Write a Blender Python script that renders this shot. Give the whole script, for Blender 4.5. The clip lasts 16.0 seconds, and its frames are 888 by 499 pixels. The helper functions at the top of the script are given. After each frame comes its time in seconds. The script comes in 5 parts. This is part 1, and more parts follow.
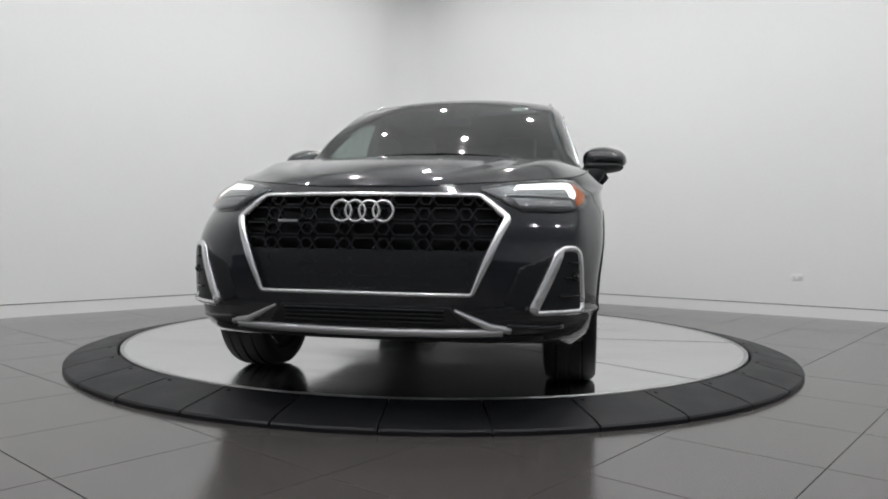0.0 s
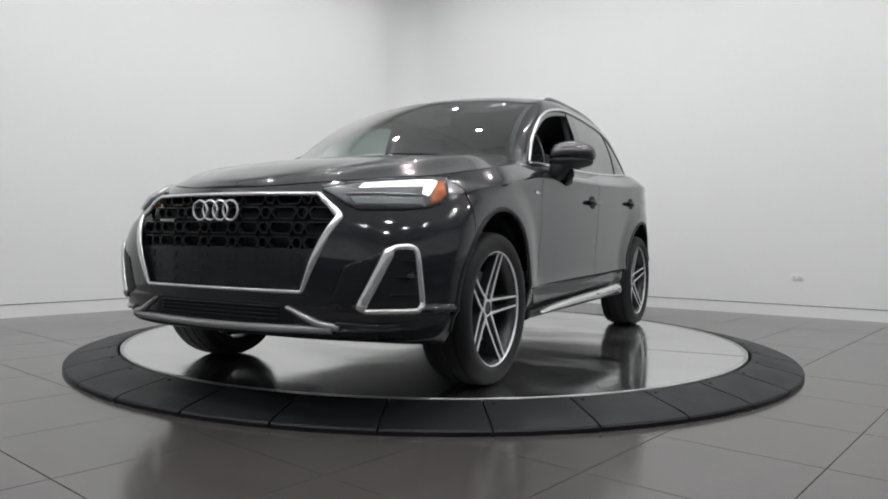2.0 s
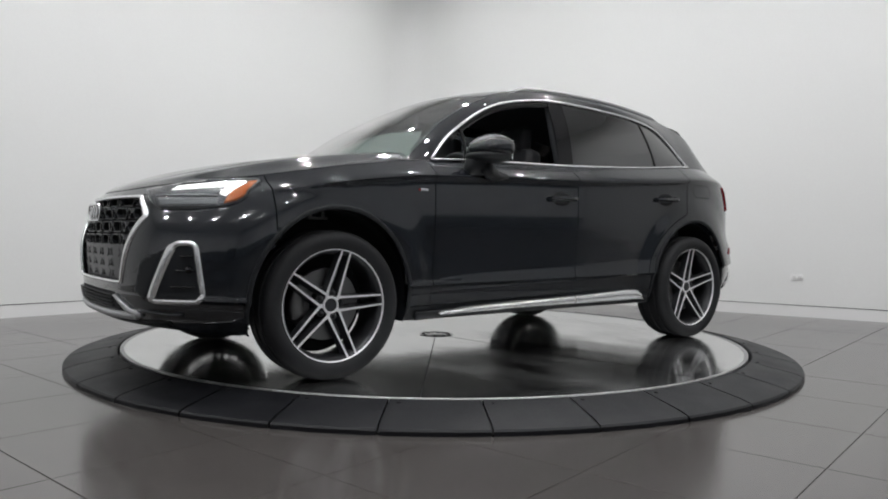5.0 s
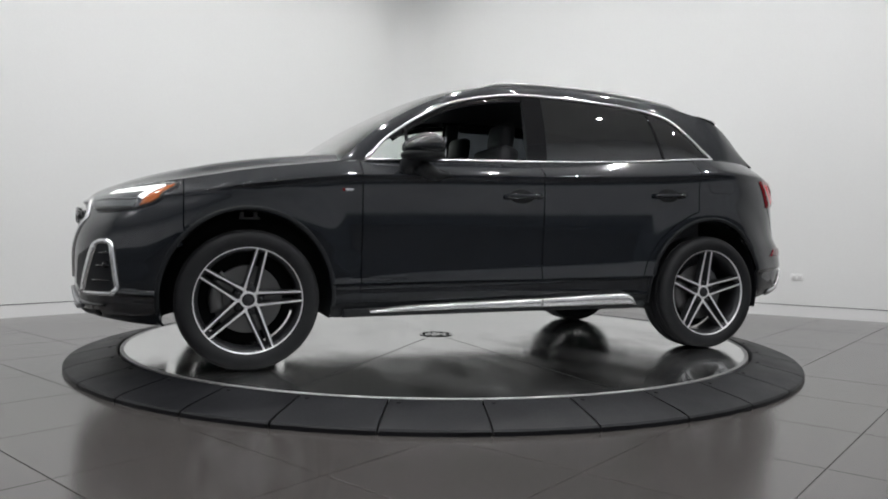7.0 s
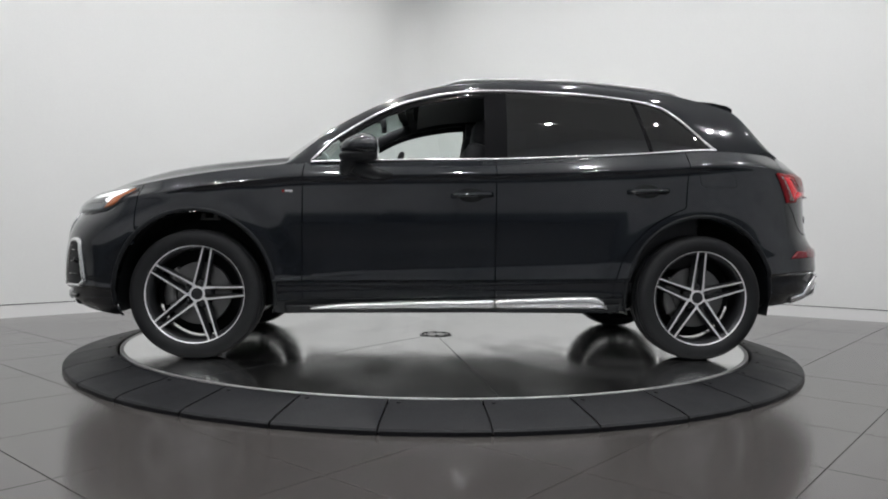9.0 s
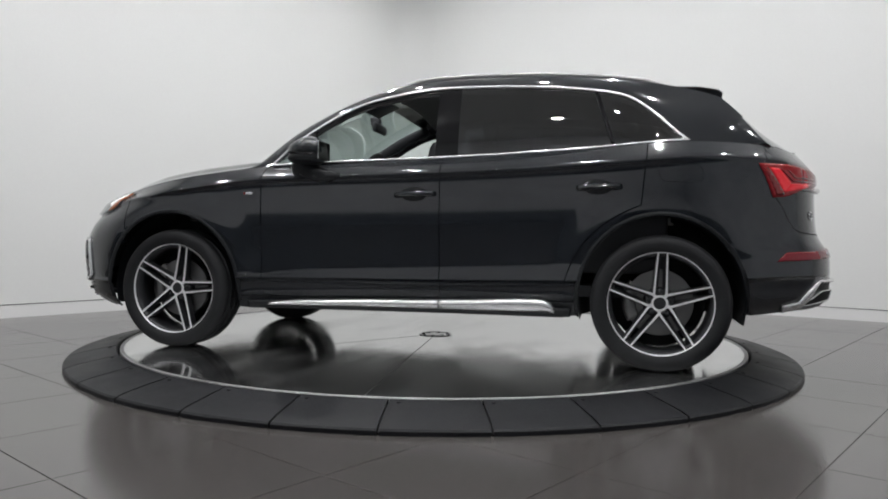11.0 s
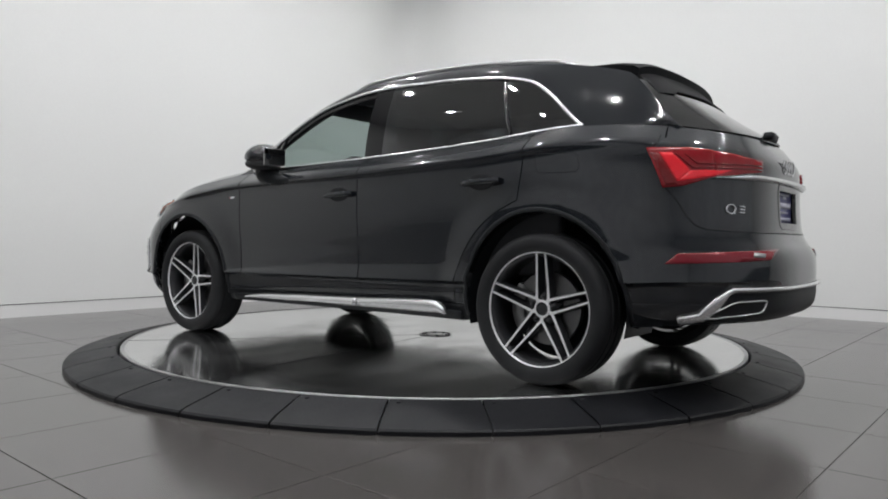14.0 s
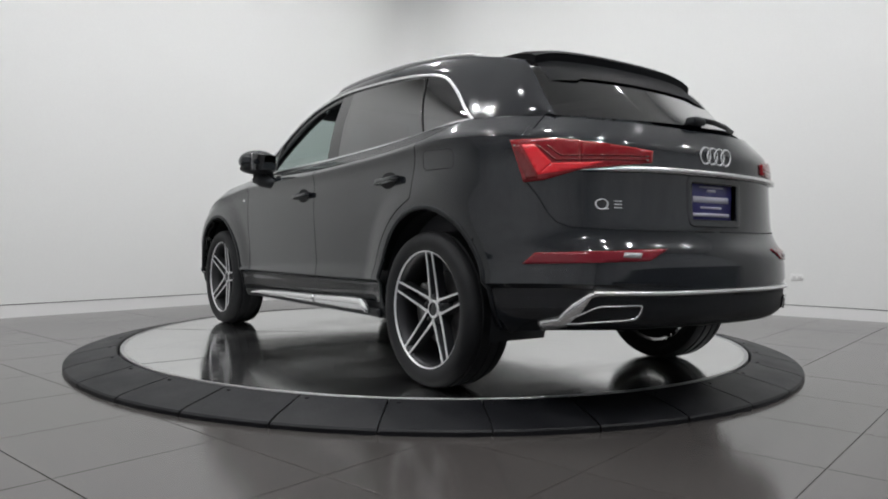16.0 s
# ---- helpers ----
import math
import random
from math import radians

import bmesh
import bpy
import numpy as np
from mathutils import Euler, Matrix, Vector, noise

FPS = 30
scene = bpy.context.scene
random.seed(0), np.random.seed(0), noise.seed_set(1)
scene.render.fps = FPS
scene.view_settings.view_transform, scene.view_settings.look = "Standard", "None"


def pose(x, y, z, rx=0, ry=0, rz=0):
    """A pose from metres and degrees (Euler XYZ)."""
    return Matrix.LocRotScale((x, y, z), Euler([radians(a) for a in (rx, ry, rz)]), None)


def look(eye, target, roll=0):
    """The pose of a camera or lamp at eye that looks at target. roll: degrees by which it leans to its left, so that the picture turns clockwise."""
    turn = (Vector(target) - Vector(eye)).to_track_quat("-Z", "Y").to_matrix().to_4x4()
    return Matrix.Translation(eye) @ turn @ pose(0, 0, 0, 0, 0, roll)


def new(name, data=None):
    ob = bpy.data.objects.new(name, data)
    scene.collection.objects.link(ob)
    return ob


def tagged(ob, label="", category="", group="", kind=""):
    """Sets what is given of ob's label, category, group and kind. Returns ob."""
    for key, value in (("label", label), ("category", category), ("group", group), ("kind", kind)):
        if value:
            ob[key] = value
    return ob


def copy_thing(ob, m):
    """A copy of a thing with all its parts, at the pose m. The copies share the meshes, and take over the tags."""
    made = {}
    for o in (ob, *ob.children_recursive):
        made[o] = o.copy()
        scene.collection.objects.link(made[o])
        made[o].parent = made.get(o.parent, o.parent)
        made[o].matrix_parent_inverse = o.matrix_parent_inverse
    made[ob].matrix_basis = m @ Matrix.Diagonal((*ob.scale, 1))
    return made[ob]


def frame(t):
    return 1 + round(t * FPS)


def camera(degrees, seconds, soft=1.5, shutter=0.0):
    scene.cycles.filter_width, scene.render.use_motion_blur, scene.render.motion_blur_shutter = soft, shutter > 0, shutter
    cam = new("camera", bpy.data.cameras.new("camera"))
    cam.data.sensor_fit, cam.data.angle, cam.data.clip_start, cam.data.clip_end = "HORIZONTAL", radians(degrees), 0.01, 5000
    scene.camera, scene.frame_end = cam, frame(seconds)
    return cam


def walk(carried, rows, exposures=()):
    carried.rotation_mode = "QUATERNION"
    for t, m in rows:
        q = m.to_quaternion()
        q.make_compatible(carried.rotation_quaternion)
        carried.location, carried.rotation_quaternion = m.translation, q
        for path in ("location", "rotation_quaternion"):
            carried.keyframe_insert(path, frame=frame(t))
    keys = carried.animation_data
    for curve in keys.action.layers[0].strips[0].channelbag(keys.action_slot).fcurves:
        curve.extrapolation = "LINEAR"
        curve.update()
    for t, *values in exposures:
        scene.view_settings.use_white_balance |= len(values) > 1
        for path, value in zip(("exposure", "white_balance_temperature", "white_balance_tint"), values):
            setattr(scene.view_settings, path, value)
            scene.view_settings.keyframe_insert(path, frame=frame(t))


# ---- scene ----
from mathutils.bvhtree import BVHTree

# camera on a tripod, still
cam = camera(63.32, 16.0, 1.9)
EYE = Vector((0.0, -5.063, 0.766))
YAW, PITCH, ROLL = radians(0.567), radians(-1.021), 0.759
AIM = EYE + Vector((math.sin(YAW) * math.cos(PITCH), math.cos(YAW) * math.cos(PITCH), math.sin(PITCH)))
walk(cam, [(0.0, look(EYE, AIM, ROLL)), (16.0, look(EYE, AIM, ROLL))], [(0.0, 0.0), (16.0, 0.0)])

DISC_Z = 0.078          # top of the turntable above the floor
CAR_X, CAR_Y = -0.0377, 0.170   # the car's middle on the disc
# heading of the car, degrees
TURN = [(0.0, -101.9), (1.0, -110.25), (2.0, -118.7), (3.0, -127.2), (4.0, -135.55), (5.0, -143.8), (6.0, -152.05), (7.0, -160.38),
        (8.0, -168.72), (9.0, -177.0), (10.0, -185.4), (11.0, -193.8), (12.0, -202.1), (13.0, -210.25), (14.0, -218.45), (15.0, -226.8), (16.0, -235.1)]

# ---- light ----
world = bpy.data.worlds.new("world")
scene.world = world
world.use_nodes = True
world.node_tree.nodes["Background"].inputs[0].default_value = (0.8, 0.85, 0.9, 1)
world.node_tree.nodes["Background"].inputs[1].default_value = 0.03
LAMP_POWER = 1400.0
CEIL_Z = 4.6


# ---- materials ----
def mat(name, col, rough=0.5, metal=0.0, coat=0.0, spec=0.5, emit=None, glow=0.0, alpha=None):
    m = bpy.data.materials.new(name)
    m.use_nodes = True
    b = m.node_tree.nodes["Principled BSDF"]
    b.inputs["Base Color"].default_value = (*col, 1)
    b.inputs["Roughness"].default_value = rough
    b.inputs["Metallic"].default_value = metal
    b.inputs["Coat Weight"].default_value = coat
    b.inputs["Coat Roughness"].default_value = 0.03
    b.inputs["Specular IOR Level"].default_value = spec
    if emit:
        b.inputs["Emission Color"].default_value = (*emit, 1)
        b.inputs["Emission Strength"].default_value = glow
    return m


def grain(m, scale, amount, bump=0.0, rough_amount=0.0, detail=6.0, second=None):
    """Noise at two scales on colour, gloss and relief."""
    nt = m.node_tree
    b = nt.nodes["Principled BSDF"]
    co = nt.nodes.new("ShaderNodeTexCoord")
    n1 = nt.nodes.new("ShaderNodeTexNoise")
    n1.inputs["Scale"].default_value, n1.inputs["Detail"].default_value = scale, detail
    n2 = nt.nodes.new("ShaderNodeTexNoise")
    n2.inputs["Scale"].default_value, n2.inputs["Detail"].default_value = second or scale * 0.07, 3.0
    nt.links.new(co.outputs["Object"], n1.inputs["Vector"])
    nt.links.new(co.outputs["Object"], n2.inputs["Vector"])
    mix = nt.nodes.new("ShaderNodeMath")
    mix.operation = "ADD"
    nt.links.new(n1.outputs["Fac"], mix.inputs[0])
    nt.links.new(n2.outputs["Fac"], mix.inputs[1])
    rng = nt.nodes.new("ShaderNodeMapRange")
    rng.inputs["From Min"].default_value, rng.inputs["From Max"].default_value = 0.6, 1.4
    rng.inputs["To Min"].default_value, rng.inputs["To Max"].default_value = 1 - amount, 1 + amount
    nt.links.new(mix.outputs[0], rng.inputs["Value"])
    mul = nt.nodes.new("ShaderNodeVectorMath")
    mul.operation = "SCALE"
    mul.inputs[0].default_value = b.inputs["Base Color"].default_value[:3]
    nt.links.new(rng.outputs[0], mul.inputs["Scale"])
    nt.links.new(mul.outputs[0], b.inputs["Base Color"])
    if rough_amount:
        r = b.inputs["Roughness"].default_value
        rr = nt.nodes.new("ShaderNodeMapRange")
        rr.inputs["From Min"].default_value, rr.inputs["From Max"].default_value = 0.6, 1.4
        rr.inputs["To Min"].default_value, rr.inputs["To Max"].default_value = max(0.02, r - rough_amount), r + rough_amount
        nt.links.new(mix.outputs[0], rr.inputs["Value"])
        nt.links.new(rr.outputs[0], b.inputs["Roughness"])
    if bump:
        bp = nt.nodes.new("ShaderNodeBump")
        bp.inputs["Strength"].default_value, bp.inputs["Distance"].default_value = bump, 0.002
        nt.links.new(n1.outputs["Fac"], bp.inputs["Height"])
        nt.links.new(bp.outputs[0], b.inputs["Normal"])
    return m


def glass_mat(name, tint, mirror=0.085):
    """Thin pane: part clear (tinted), part mirror by Fresnel."""
    m = bpy.data.materials.new(name)
    m.use_nodes = True
    nt = m.node_tree
    nt.nodes.clear()
    out = nt.nodes.new("ShaderNodeOutputMaterial")
    tr = nt.nodes.new("ShaderNodeBsdfTransparent")
    tr.inputs[0].default_value = (*tint, 1)
    gl = nt.nodes.new("ShaderNodeBsdfGlossy")
    gl.inputs["Roughness"].default_value = 0.02
    lw = nt.nodes.new("ShaderNodeLayerWeight")
    lw.inputs["Blend"].default_value = 0.5
    pw = nt.nodes.new("ShaderNodeMath")
    pw.operation = "POWER"
    pw.inputs[1].default_value = 4.0
    fr = nt.nodes.new("ShaderNodeMath")
    fr.operation = "MULTIPLY_ADD"
    fr.inputs[1].default_value, fr.inputs[2].default_value = 0.9, mirror
    nt.links.new(lw.outputs["Facing"], pw.inputs[0])
    nt.links.new(pw.outputs[0], fr.inputs[0])
    mx = nt.nodes.new("ShaderNodeMixShader")
    nt.links.new(fr.outputs[0], mx.inputs[0])
    nt.links.new(tr.outputs[0], mx.inputs[1])
    nt.links.new(gl.outputs[0], mx.inputs[2])
    nt.links.new(mx.outputs[0], out.inputs[0])
    return m


M_WALL = grain(mat("white wall paint", (0.78, 0.785, 0.77), 0.6), 60, 0.02, 0.05, second=0.4)
M_TRIM = mat("white baseboard paint", (0.8, 0.8, 0.79), 0.4)
# unseen walls: mottle and grey tone put in to shape the car's reflections
M_BACK = grain(mat("mottled off-white unseen wall", (0.80, 0.81, 0.83), 0.7), 3, 0.22, second=0.5)
M_BACK_GREY = grain(mat("mottled grey unseen wall", (0.66, 0.675, 0.70), 0.7), 3, 0.22, second=0.5)
# for strips added low on the unseen walls to darken the paint's reflections
M_DARK_STRIP = grain(mat("dark grey strip for reflections", (0.11, 0.12, 0.135), 0.7), 4, 0.5, second=0.6)
M_CEIL = grain(mat("pale grey ceiling paint", (0.62, 0.625, 0.63), 0.8), 30, 0.03)
M_TILE = grain(mat("grey porcelain tile", (0.066, 0.0608, 0.0577), 0.17, 0, 0, 1.0), 130, 0.07, 0.0, 0.0, second=1.3)
M_GROUT = mat("dark grout", (0.055, 0.053, 0.05), 0.9)
M_RUBBER = grain(mat("black rubber ramp", (0.0065, 0.007, 0.0088), 0.50, 0, 0, 0.24), 180, 0.3, 0.12, 0.1, second=5)


def worn_steel():
    """Polished steel plate with cloudy scuffs and wiped, duller patches."""
    m = mat("worn polished steel plate", (0.74, 0.745, 0.74), 0.12, 1.0)
    nt = m.node_tree
    b = nt.nodes["Principled BSDF"]
    co = nt.nodes.new("ShaderNodeTexCoord")

    def cloud(scale, detail, lo, hi, stretch=(1, 1, 1)):
        mp = nt.nodes.new("ShaderNodeMapping")
        mp.inputs["Scale"].default_value = stretch
        n = nt.nodes.new("ShaderNodeTexNoise")
        n.inputs["Scale"].default_value, n.inputs["Detail"].default_value, n.inputs["Roughness"].default_value = scale, detail, 0.62
        r = nt.nodes.new("ShaderNodeMapRange")
        r.interpolation_type = "SMOOTHSTEP"
        r.inputs["From Min"].default_value, r.inputs["From Max"].default_value = lo, hi
        nt.links.new(co.outputs["Object"], mp.inputs["Vector"])
        nt.links.new(mp.outputs[0], n.inputs["Vector"])
        nt.links.new(n.outputs["Fac"], r.inputs["Value"])
        return r.outputs[0]

    def blend(fac, a, c, target):
        r = nt.nodes.new("ShaderNodeMapRange")
        r.inputs["To Min"].default_value, r.inputs["To Max"].default_value = a, c
        nt.links.new(fac, r.inputs["Value"])
        nt.links.new(r.outputs[0], target)

    wide = cloud(1.6, 6, 0.44, 0.70, (1, 0.40, 1))
    fine = cloud(7.0, 7, 0.35, 0.75, (1, 0.4, 1))
    both = nt.nodes.new("ShaderNodeMath")
    both.operation = "MULTIPLY_ADD"
    both.inputs[1].default_value = 0.45
    nt.links.new(fine, both.inputs[0])
    nt.links.new(wide, both.inputs[2])
    blend(both.outputs[0], 0.085, 0.20, b.inputs["Roughness"])
    blend(both.outputs[0], 0.995, 0.94, b.inputs["Metallic"])
    return m


M_DISC = worn_steel()
M_STEEL = mat("bright steel", (0.7, 0.7, 0.7), 0.25, 1.0)
M_EDGE = grain(mat("dulled steel edge", (0.38, 0.38, 0.38), 0.4, 0.9), 60, 0.3)
# flat black: shade painted into hollows and openings; also joints and bolt heads
M_DARK = mat("black for shade, joints and bolts", (0.007, 0.0078, 0.009), 0.9)
M_PAINT = grain(mat("black metallic car paint", (0.0054, 0.0073, 0.0104), 0.42, 0.0, 1.0, 0.08), 900, 0.25, second=3)
M_PAINT.node_tree.nodes["Principled BSDF"].inputs["Coat IOR"].default_value = 1.68
M_PAINT.node_tree.nodes["Principled BSDF"].inputs["Coat Roughness"].default_value = 0.075
M_CAP = grain(mat("satin black mirror paint", (0.0050, 0.0068, 0.0098), 0.42, 0.0, 1.0, 0.08), 900, 0.25, second=3)
M_CAP.node_tree.nodes["Principled BSDF"].inputs["Coat Roughness"].default_value = 0.16
M_GLOSSBLACK = mat("piano black", (0.006, 0.006, 0.007), 0.06, 0.0, 0.5)
M_PLASTIC = grain(mat("black grained plastic", (0.010, 0.0115, 0.0135), 0.5, 0, 0, 0.28), 500, 0.2, 0.1)
M_CHROME = mat("satin aluminium trim", (0.80, 0.805, 0.81), 0.27, 0.85)
M_SILVER = mat("silver painted trim", (0.42, 0.425, 0.43), 0.38, 0.6)
M_TYRE = grain(mat("tyre rubber", (0.013, 0.0135, 0.015), 0.62, 0, 0, 0.3), 150, 0.25, 0.15)
M_RIM = mat("machined alloy", (0.82, 0.82, 0.83), 0.36, 0.45)
M_RIMDARK = mat("dark grey wheel paint", (0.03, 0.031, 0.034), 0.35, 0.4, 0.4)
M_BRAKE = mat("brake steel", (0.22, 0.22, 0.22), 0.35, 0.9)
M_GLASS = glass_mat("clear green glass", (0.86, 0.93, 0.90))
M_SHIELD = glass_mat("windscreen glass", (0.62, 0.76, 0.72), 0.42)
M_PRIVACY = glass_mat("dark privacy glass", (0.05, 0.057, 0.064), 0.24)
M_CABIN = mat("black cabin trim", (0.034, 0.036, 0.040), 0.6)
M_LEATHER = grain(mat("black leather", (0.024, 0.025, 0.028), 0.6, 0, 0, 0.3), 200, 0.15, 0.1)
M_LAMPGLASS = glass_mat("headlamp cover", (0.9, 0.92, 0.93))
M_LAMPIN = mat("headlamp reflector", (0.05, 0.052, 0.055), 0.35, 0.3)
M_DRL = mat("daytime running light", (0.9, 0.9, 0.9), 0.3, emit=(1.0, 0.98, 0.95), glow=1.4)
M_AMBER = mat("amber reflector", (0.5, 0.13, 0.03), 0.15, 0, 0.6)
M_RED = mat("red lamp glass", (0.24, 0.007, 0.012), 0.2, 0, 0.25)
M_REDGLOW = mat("red light strip", (0.6, 0.012, 0.02), 0.2, 0, 0.6, emit=(1, 0.01, 0.03), glow=0.14)
M_GRILLE = mat("satin black grille plastic", (0.0095, 0.0110, 0.0140), 0.36, 0.0, 0.05)
M_LAMPLOW = mat("frosted lamp module", (0.13, 0.137, 0.14), 0.4, 0.2)
M_MIRROR = mat("mirror glass", (0.8, 0.8, 0.8), 0.02, 1.0)
M_REDDARK = mat("dark red lamp strip", (0.16, 0.006, 0.008), 0.15, 0, 0.8)
M_REFLECT = mat("dull red reflector plastic", (0.19, 0.006, 0.016), 0.22, 0, 0.4)
M_NAVY = mat("navy dealer plate", (0.035, 0.035, 0.16), 0.35)
M_PALE = mat("pale print", (0.6, 0.6, 0.7), 0.5)
M_SPOILER = mat("matt black spoiler", (0.005, 0.0055, 0.0065), 0.6, 0, 0, 0.06)
M_SOCK = mat("socket grey", (0.66, 0.66, 0.65), 0.5)
M_BULB = mat("downlight lens", (1, 1, 1), 0.5, emit=(0.985, 0.985, 1.0), glow=LAMP_POWER)
M_CANLIGHT = mat("white lamp ring", (0.8, 0.8, 0.8), 0.4)


# ---- mesh helpers ----
def link(name, bm, material, parent=None, label="", smooth=True):
    me = bpy.data.meshes.new(name)
    bmesh.ops.recalc_face_normals(bm, faces=bm.faces[:]) if not bm.faces or not name.startswith("_") else None
    bm.to_mesh(me)
    bm.free()
    me.materials.append(material)
    if smooth:
        for p in me.polygons:
            p.use_smooth = True
    ob = new(name, me)
    if parent is not None:
        ob.parent = parent
    if label:
        ob["label"] = label
    return ob


def part(name, bm, material, parent, label="", smooth=True):
    return link(name, bm, material, parent, label, smooth)


def sharp(ob, angle=35):
    me = ob.data
    me.set_sharp_from_angle(angle=radians(angle))
    return ob


def box(bm, cx, cy, cz, sx, sy, sz, bev=0.0, m=None):
    r = bmesh.ops.create_cube(bm, size=1.0)
    vs = r["verts"]
    for v in vs:
        v.co = Vector((v.co.x * sx, v.co.y * sy, v.co.z * sz))
    if bev:
        es = list({e for v in vs for e in v.link_edges})
        rr = bmesh.ops.bevel(bm, geom=es, offset=bev, segments=2, affect="EDGES", profile=0.5)
        vs = list({v for f in rr["faces"] for v in f.verts} | {v for v in vs if v.is_valid})
    for v in vs:
        v.co = (m @ v.co if m else v.co) + Vector((cx, cy, cz))
    return vs


def lathe(bm, profile, n=64, axis="Y", a0=0.0, a1=2 * math.pi):
    """Turns (radius, offset) pairs about the axis through the origin."""
    full = abs(a1 - a0 - 2 * math.pi) < 1e-6
    rows = []
    for i in range(n if full else n + 1):
        a = a0 + (a1 - a0) * i / n
        row = []
        for r, o in profile:
            if axis == "Y":
                row.append(bm.verts.new((r * math.cos(a), o, r * math.sin(a))))
            else:
                row.append(bm.verts.new((r * math.cos(a), r * math.sin(a), o)))
        rows.append(row)
    for i in range(n):
        a, b = rows[i], rows[(i + 1) % len(rows)]
        for k in range(len(profile) - 1):
            bm.faces.new((a[k], b[k], b[k + 1], a[k + 1]))
    return bm


def lerp_tab(tab, x):
    """Smooth table lookup; tab sorted by its first number."""
    if x <= tab[0][0]:
        return tab[0][1]
    if x >= tab[-1][0]:
        return tab[-1][1]
    for i in range(len(tab) - 1):
        (x0, y0), (x1, y1) = tab[i], tab[i + 1]
        if x <= x1:
            h = x1 - x0
            d0 = (y1 - tab[i - 1][1]) / (x1 - tab[i - 1][0]) if i > 0 else (y1 - y0) / h
            d1 = (tab[i + 2][1] - y0) / (tab[i + 2][0] - x0) if i + 2 < len(tab) else (y1 - y0) / h
            s = (y1 - y0) / h
            if s == 0:
                d0 = d1 = 0
            else:
                d0, d1 = [max(0, min(3, d / s)) * s for d in (d0, d1)]
            t = (x - x0) / h
            return (2 * t**3 - 3 * t * t + 1) * y0 + (t**3 - 2 * t * t + t) * h * d0 + (3 * t * t - 2 * t**3) * y1 + (t**3 - t * t) * h * d1


def sweep(bm, pts, normals, width, thick, closed=False, round_=True, widths=None):
    """A bar of the given width lying along pts; normals point away from the surface it lies on."""
    n = len(pts)
    prof = [(-0.5, -0.3), (-0.5, 0.35), (-0.32, 1.0), (0.32, 1.0), (0.5, 0.35), (0.5, -0.3)] if round_ else [(-0.5, -0.3), (-0.5, 1), (0.5, 1), (0.5, -0.3)]
    rows = []
    for i in range(n):
        a, b = (pts[i - 1], pts[(i + 1) % n]) if closed else (pts[max(0, i - 1)], pts[min(n - 1, i + 1)])
        tan = (b - a).normalized()
        nor = (normals[i] - tan * normals[i].dot(tan)).normalized()
        side = tan.cross(nor)
        w = widths[i] if widths else width
        rows.append([bm.verts.new(pts[i] + side * (p * w) + nor * (q * thick)) for p, q in prof])
    k = len(prof)
    for i in range(n if closed else n - 1):
        a, b = rows[i], rows[(i + 1) % n]
        for j in range(k):
            bm.faces.new((a[j], b[j], b[(j + 1) % k], a[(j + 1) % k]))
    if not closed:
        bm.faces.new(rows[0])
        bm.faces.new(rows[-1][::-1])
    return bm


def densify(poly, step, closed=True):
    out = []
    n = len(poly)
    for i in range(n if closed else n - 1):
        a, b = Vector(poly[i]), Vector(poly[(i + 1) % n])
        k = max(1, int((b - a).length / step))
        out += [a.lerp(b, j / k) for j in range(k)]
    if not closed:
        out.append(Vector(poly[-1]))
    return out


def rounded(poly, r, seg=4):
    """Polygon with rounded corners (2D)."""
    out = []
    n = len(poly)
    for i in range(n):
        p, a, b = Vector(poly[i]), Vector(poly[i - 1]), Vector(poly[(i + 1) % n])
        d0, d1 = (a - p), (b - p)
        q = min(r, d0.length * 0.45, d1.length * 0.45)
        s, e = p + d0.normalized() * q, p + d1.normalized() * q
        for j in range(seg + 1):
            t = j / seg
            out.append(s * (1 - t) ** 2 + p * (2 * t * (1 - t)) + e * t * t)
    return out


# ---- room ----
CORNER = Vector((-0.383, 5.027, 0))
DIR_L = Vector((-math.cos(radians(48.0)), -math.sin(radians(48.0)), 0))
DIR_R = Vector((math.cos(radians(34.9)), -math.sin(radians(34.9)), 0))
LEFT_END, RIGHT_END = CORNER + DIR_L * 11.5, CORNER + DIR_R * 11.5
BACK = LEFT_END + DIR_R * 11.5


def wall(name, a, b, material, z0=0.0, z1=CEIL_Z, thick=0.15, out=None):
    bm = bmesh.new()
    d = (b - a).normalized()
    o = Vector((d.y, -d.x, 0))
    if o.dot((a + b) / 2 - Vector((0, -2, 0))) < 0:
        o = -o
    vs = [a, b, b + o * thick, a + o * thick]
    lo = [bm.verts.new(v + Vector((0, 0, z0))) for v in vs]
    hi = [bm.verts.new(v + Vector((0, 0, z1))) for v in vs]
    bm.faces.new(lo), bm.faces.new(hi)
    for i in range(4):
        bm.faces.new((lo[i], lo[(i + 1) % 4], hi[(i + 1) % 4], hi[i]))
    return tagged(link(name, bm, material, smooth=False), kind="structure"), o


wl, OUT_L = wall("wall_west", LEFT_END, CORNER, M_WALL, 0.12)
wr, OUT_R = wall("wall_north", CORNER, RIGHT_END, M_WALL, 0.12)
tagged(wl, "smooth white painted studio wall"), tagged(wr, "smooth white painted studio wall")
# height of the dark strip added to the unseen walls for its reflection
STRIP_Z = 0.92
# closing walls out of view; the east one greyer to dim reflections
tagged(wall("wall_south", LEFT_END, BACK, M_BACK, STRIP_Z)[0], "unseen off-white closing wall, mottled to vary reflections")
tagged(wall("wall_east", BACK, RIGHT_END, M_BACK_GREY, STRIP_Z)[0], "unseen closing wall, greyed to dim the car's reflections")
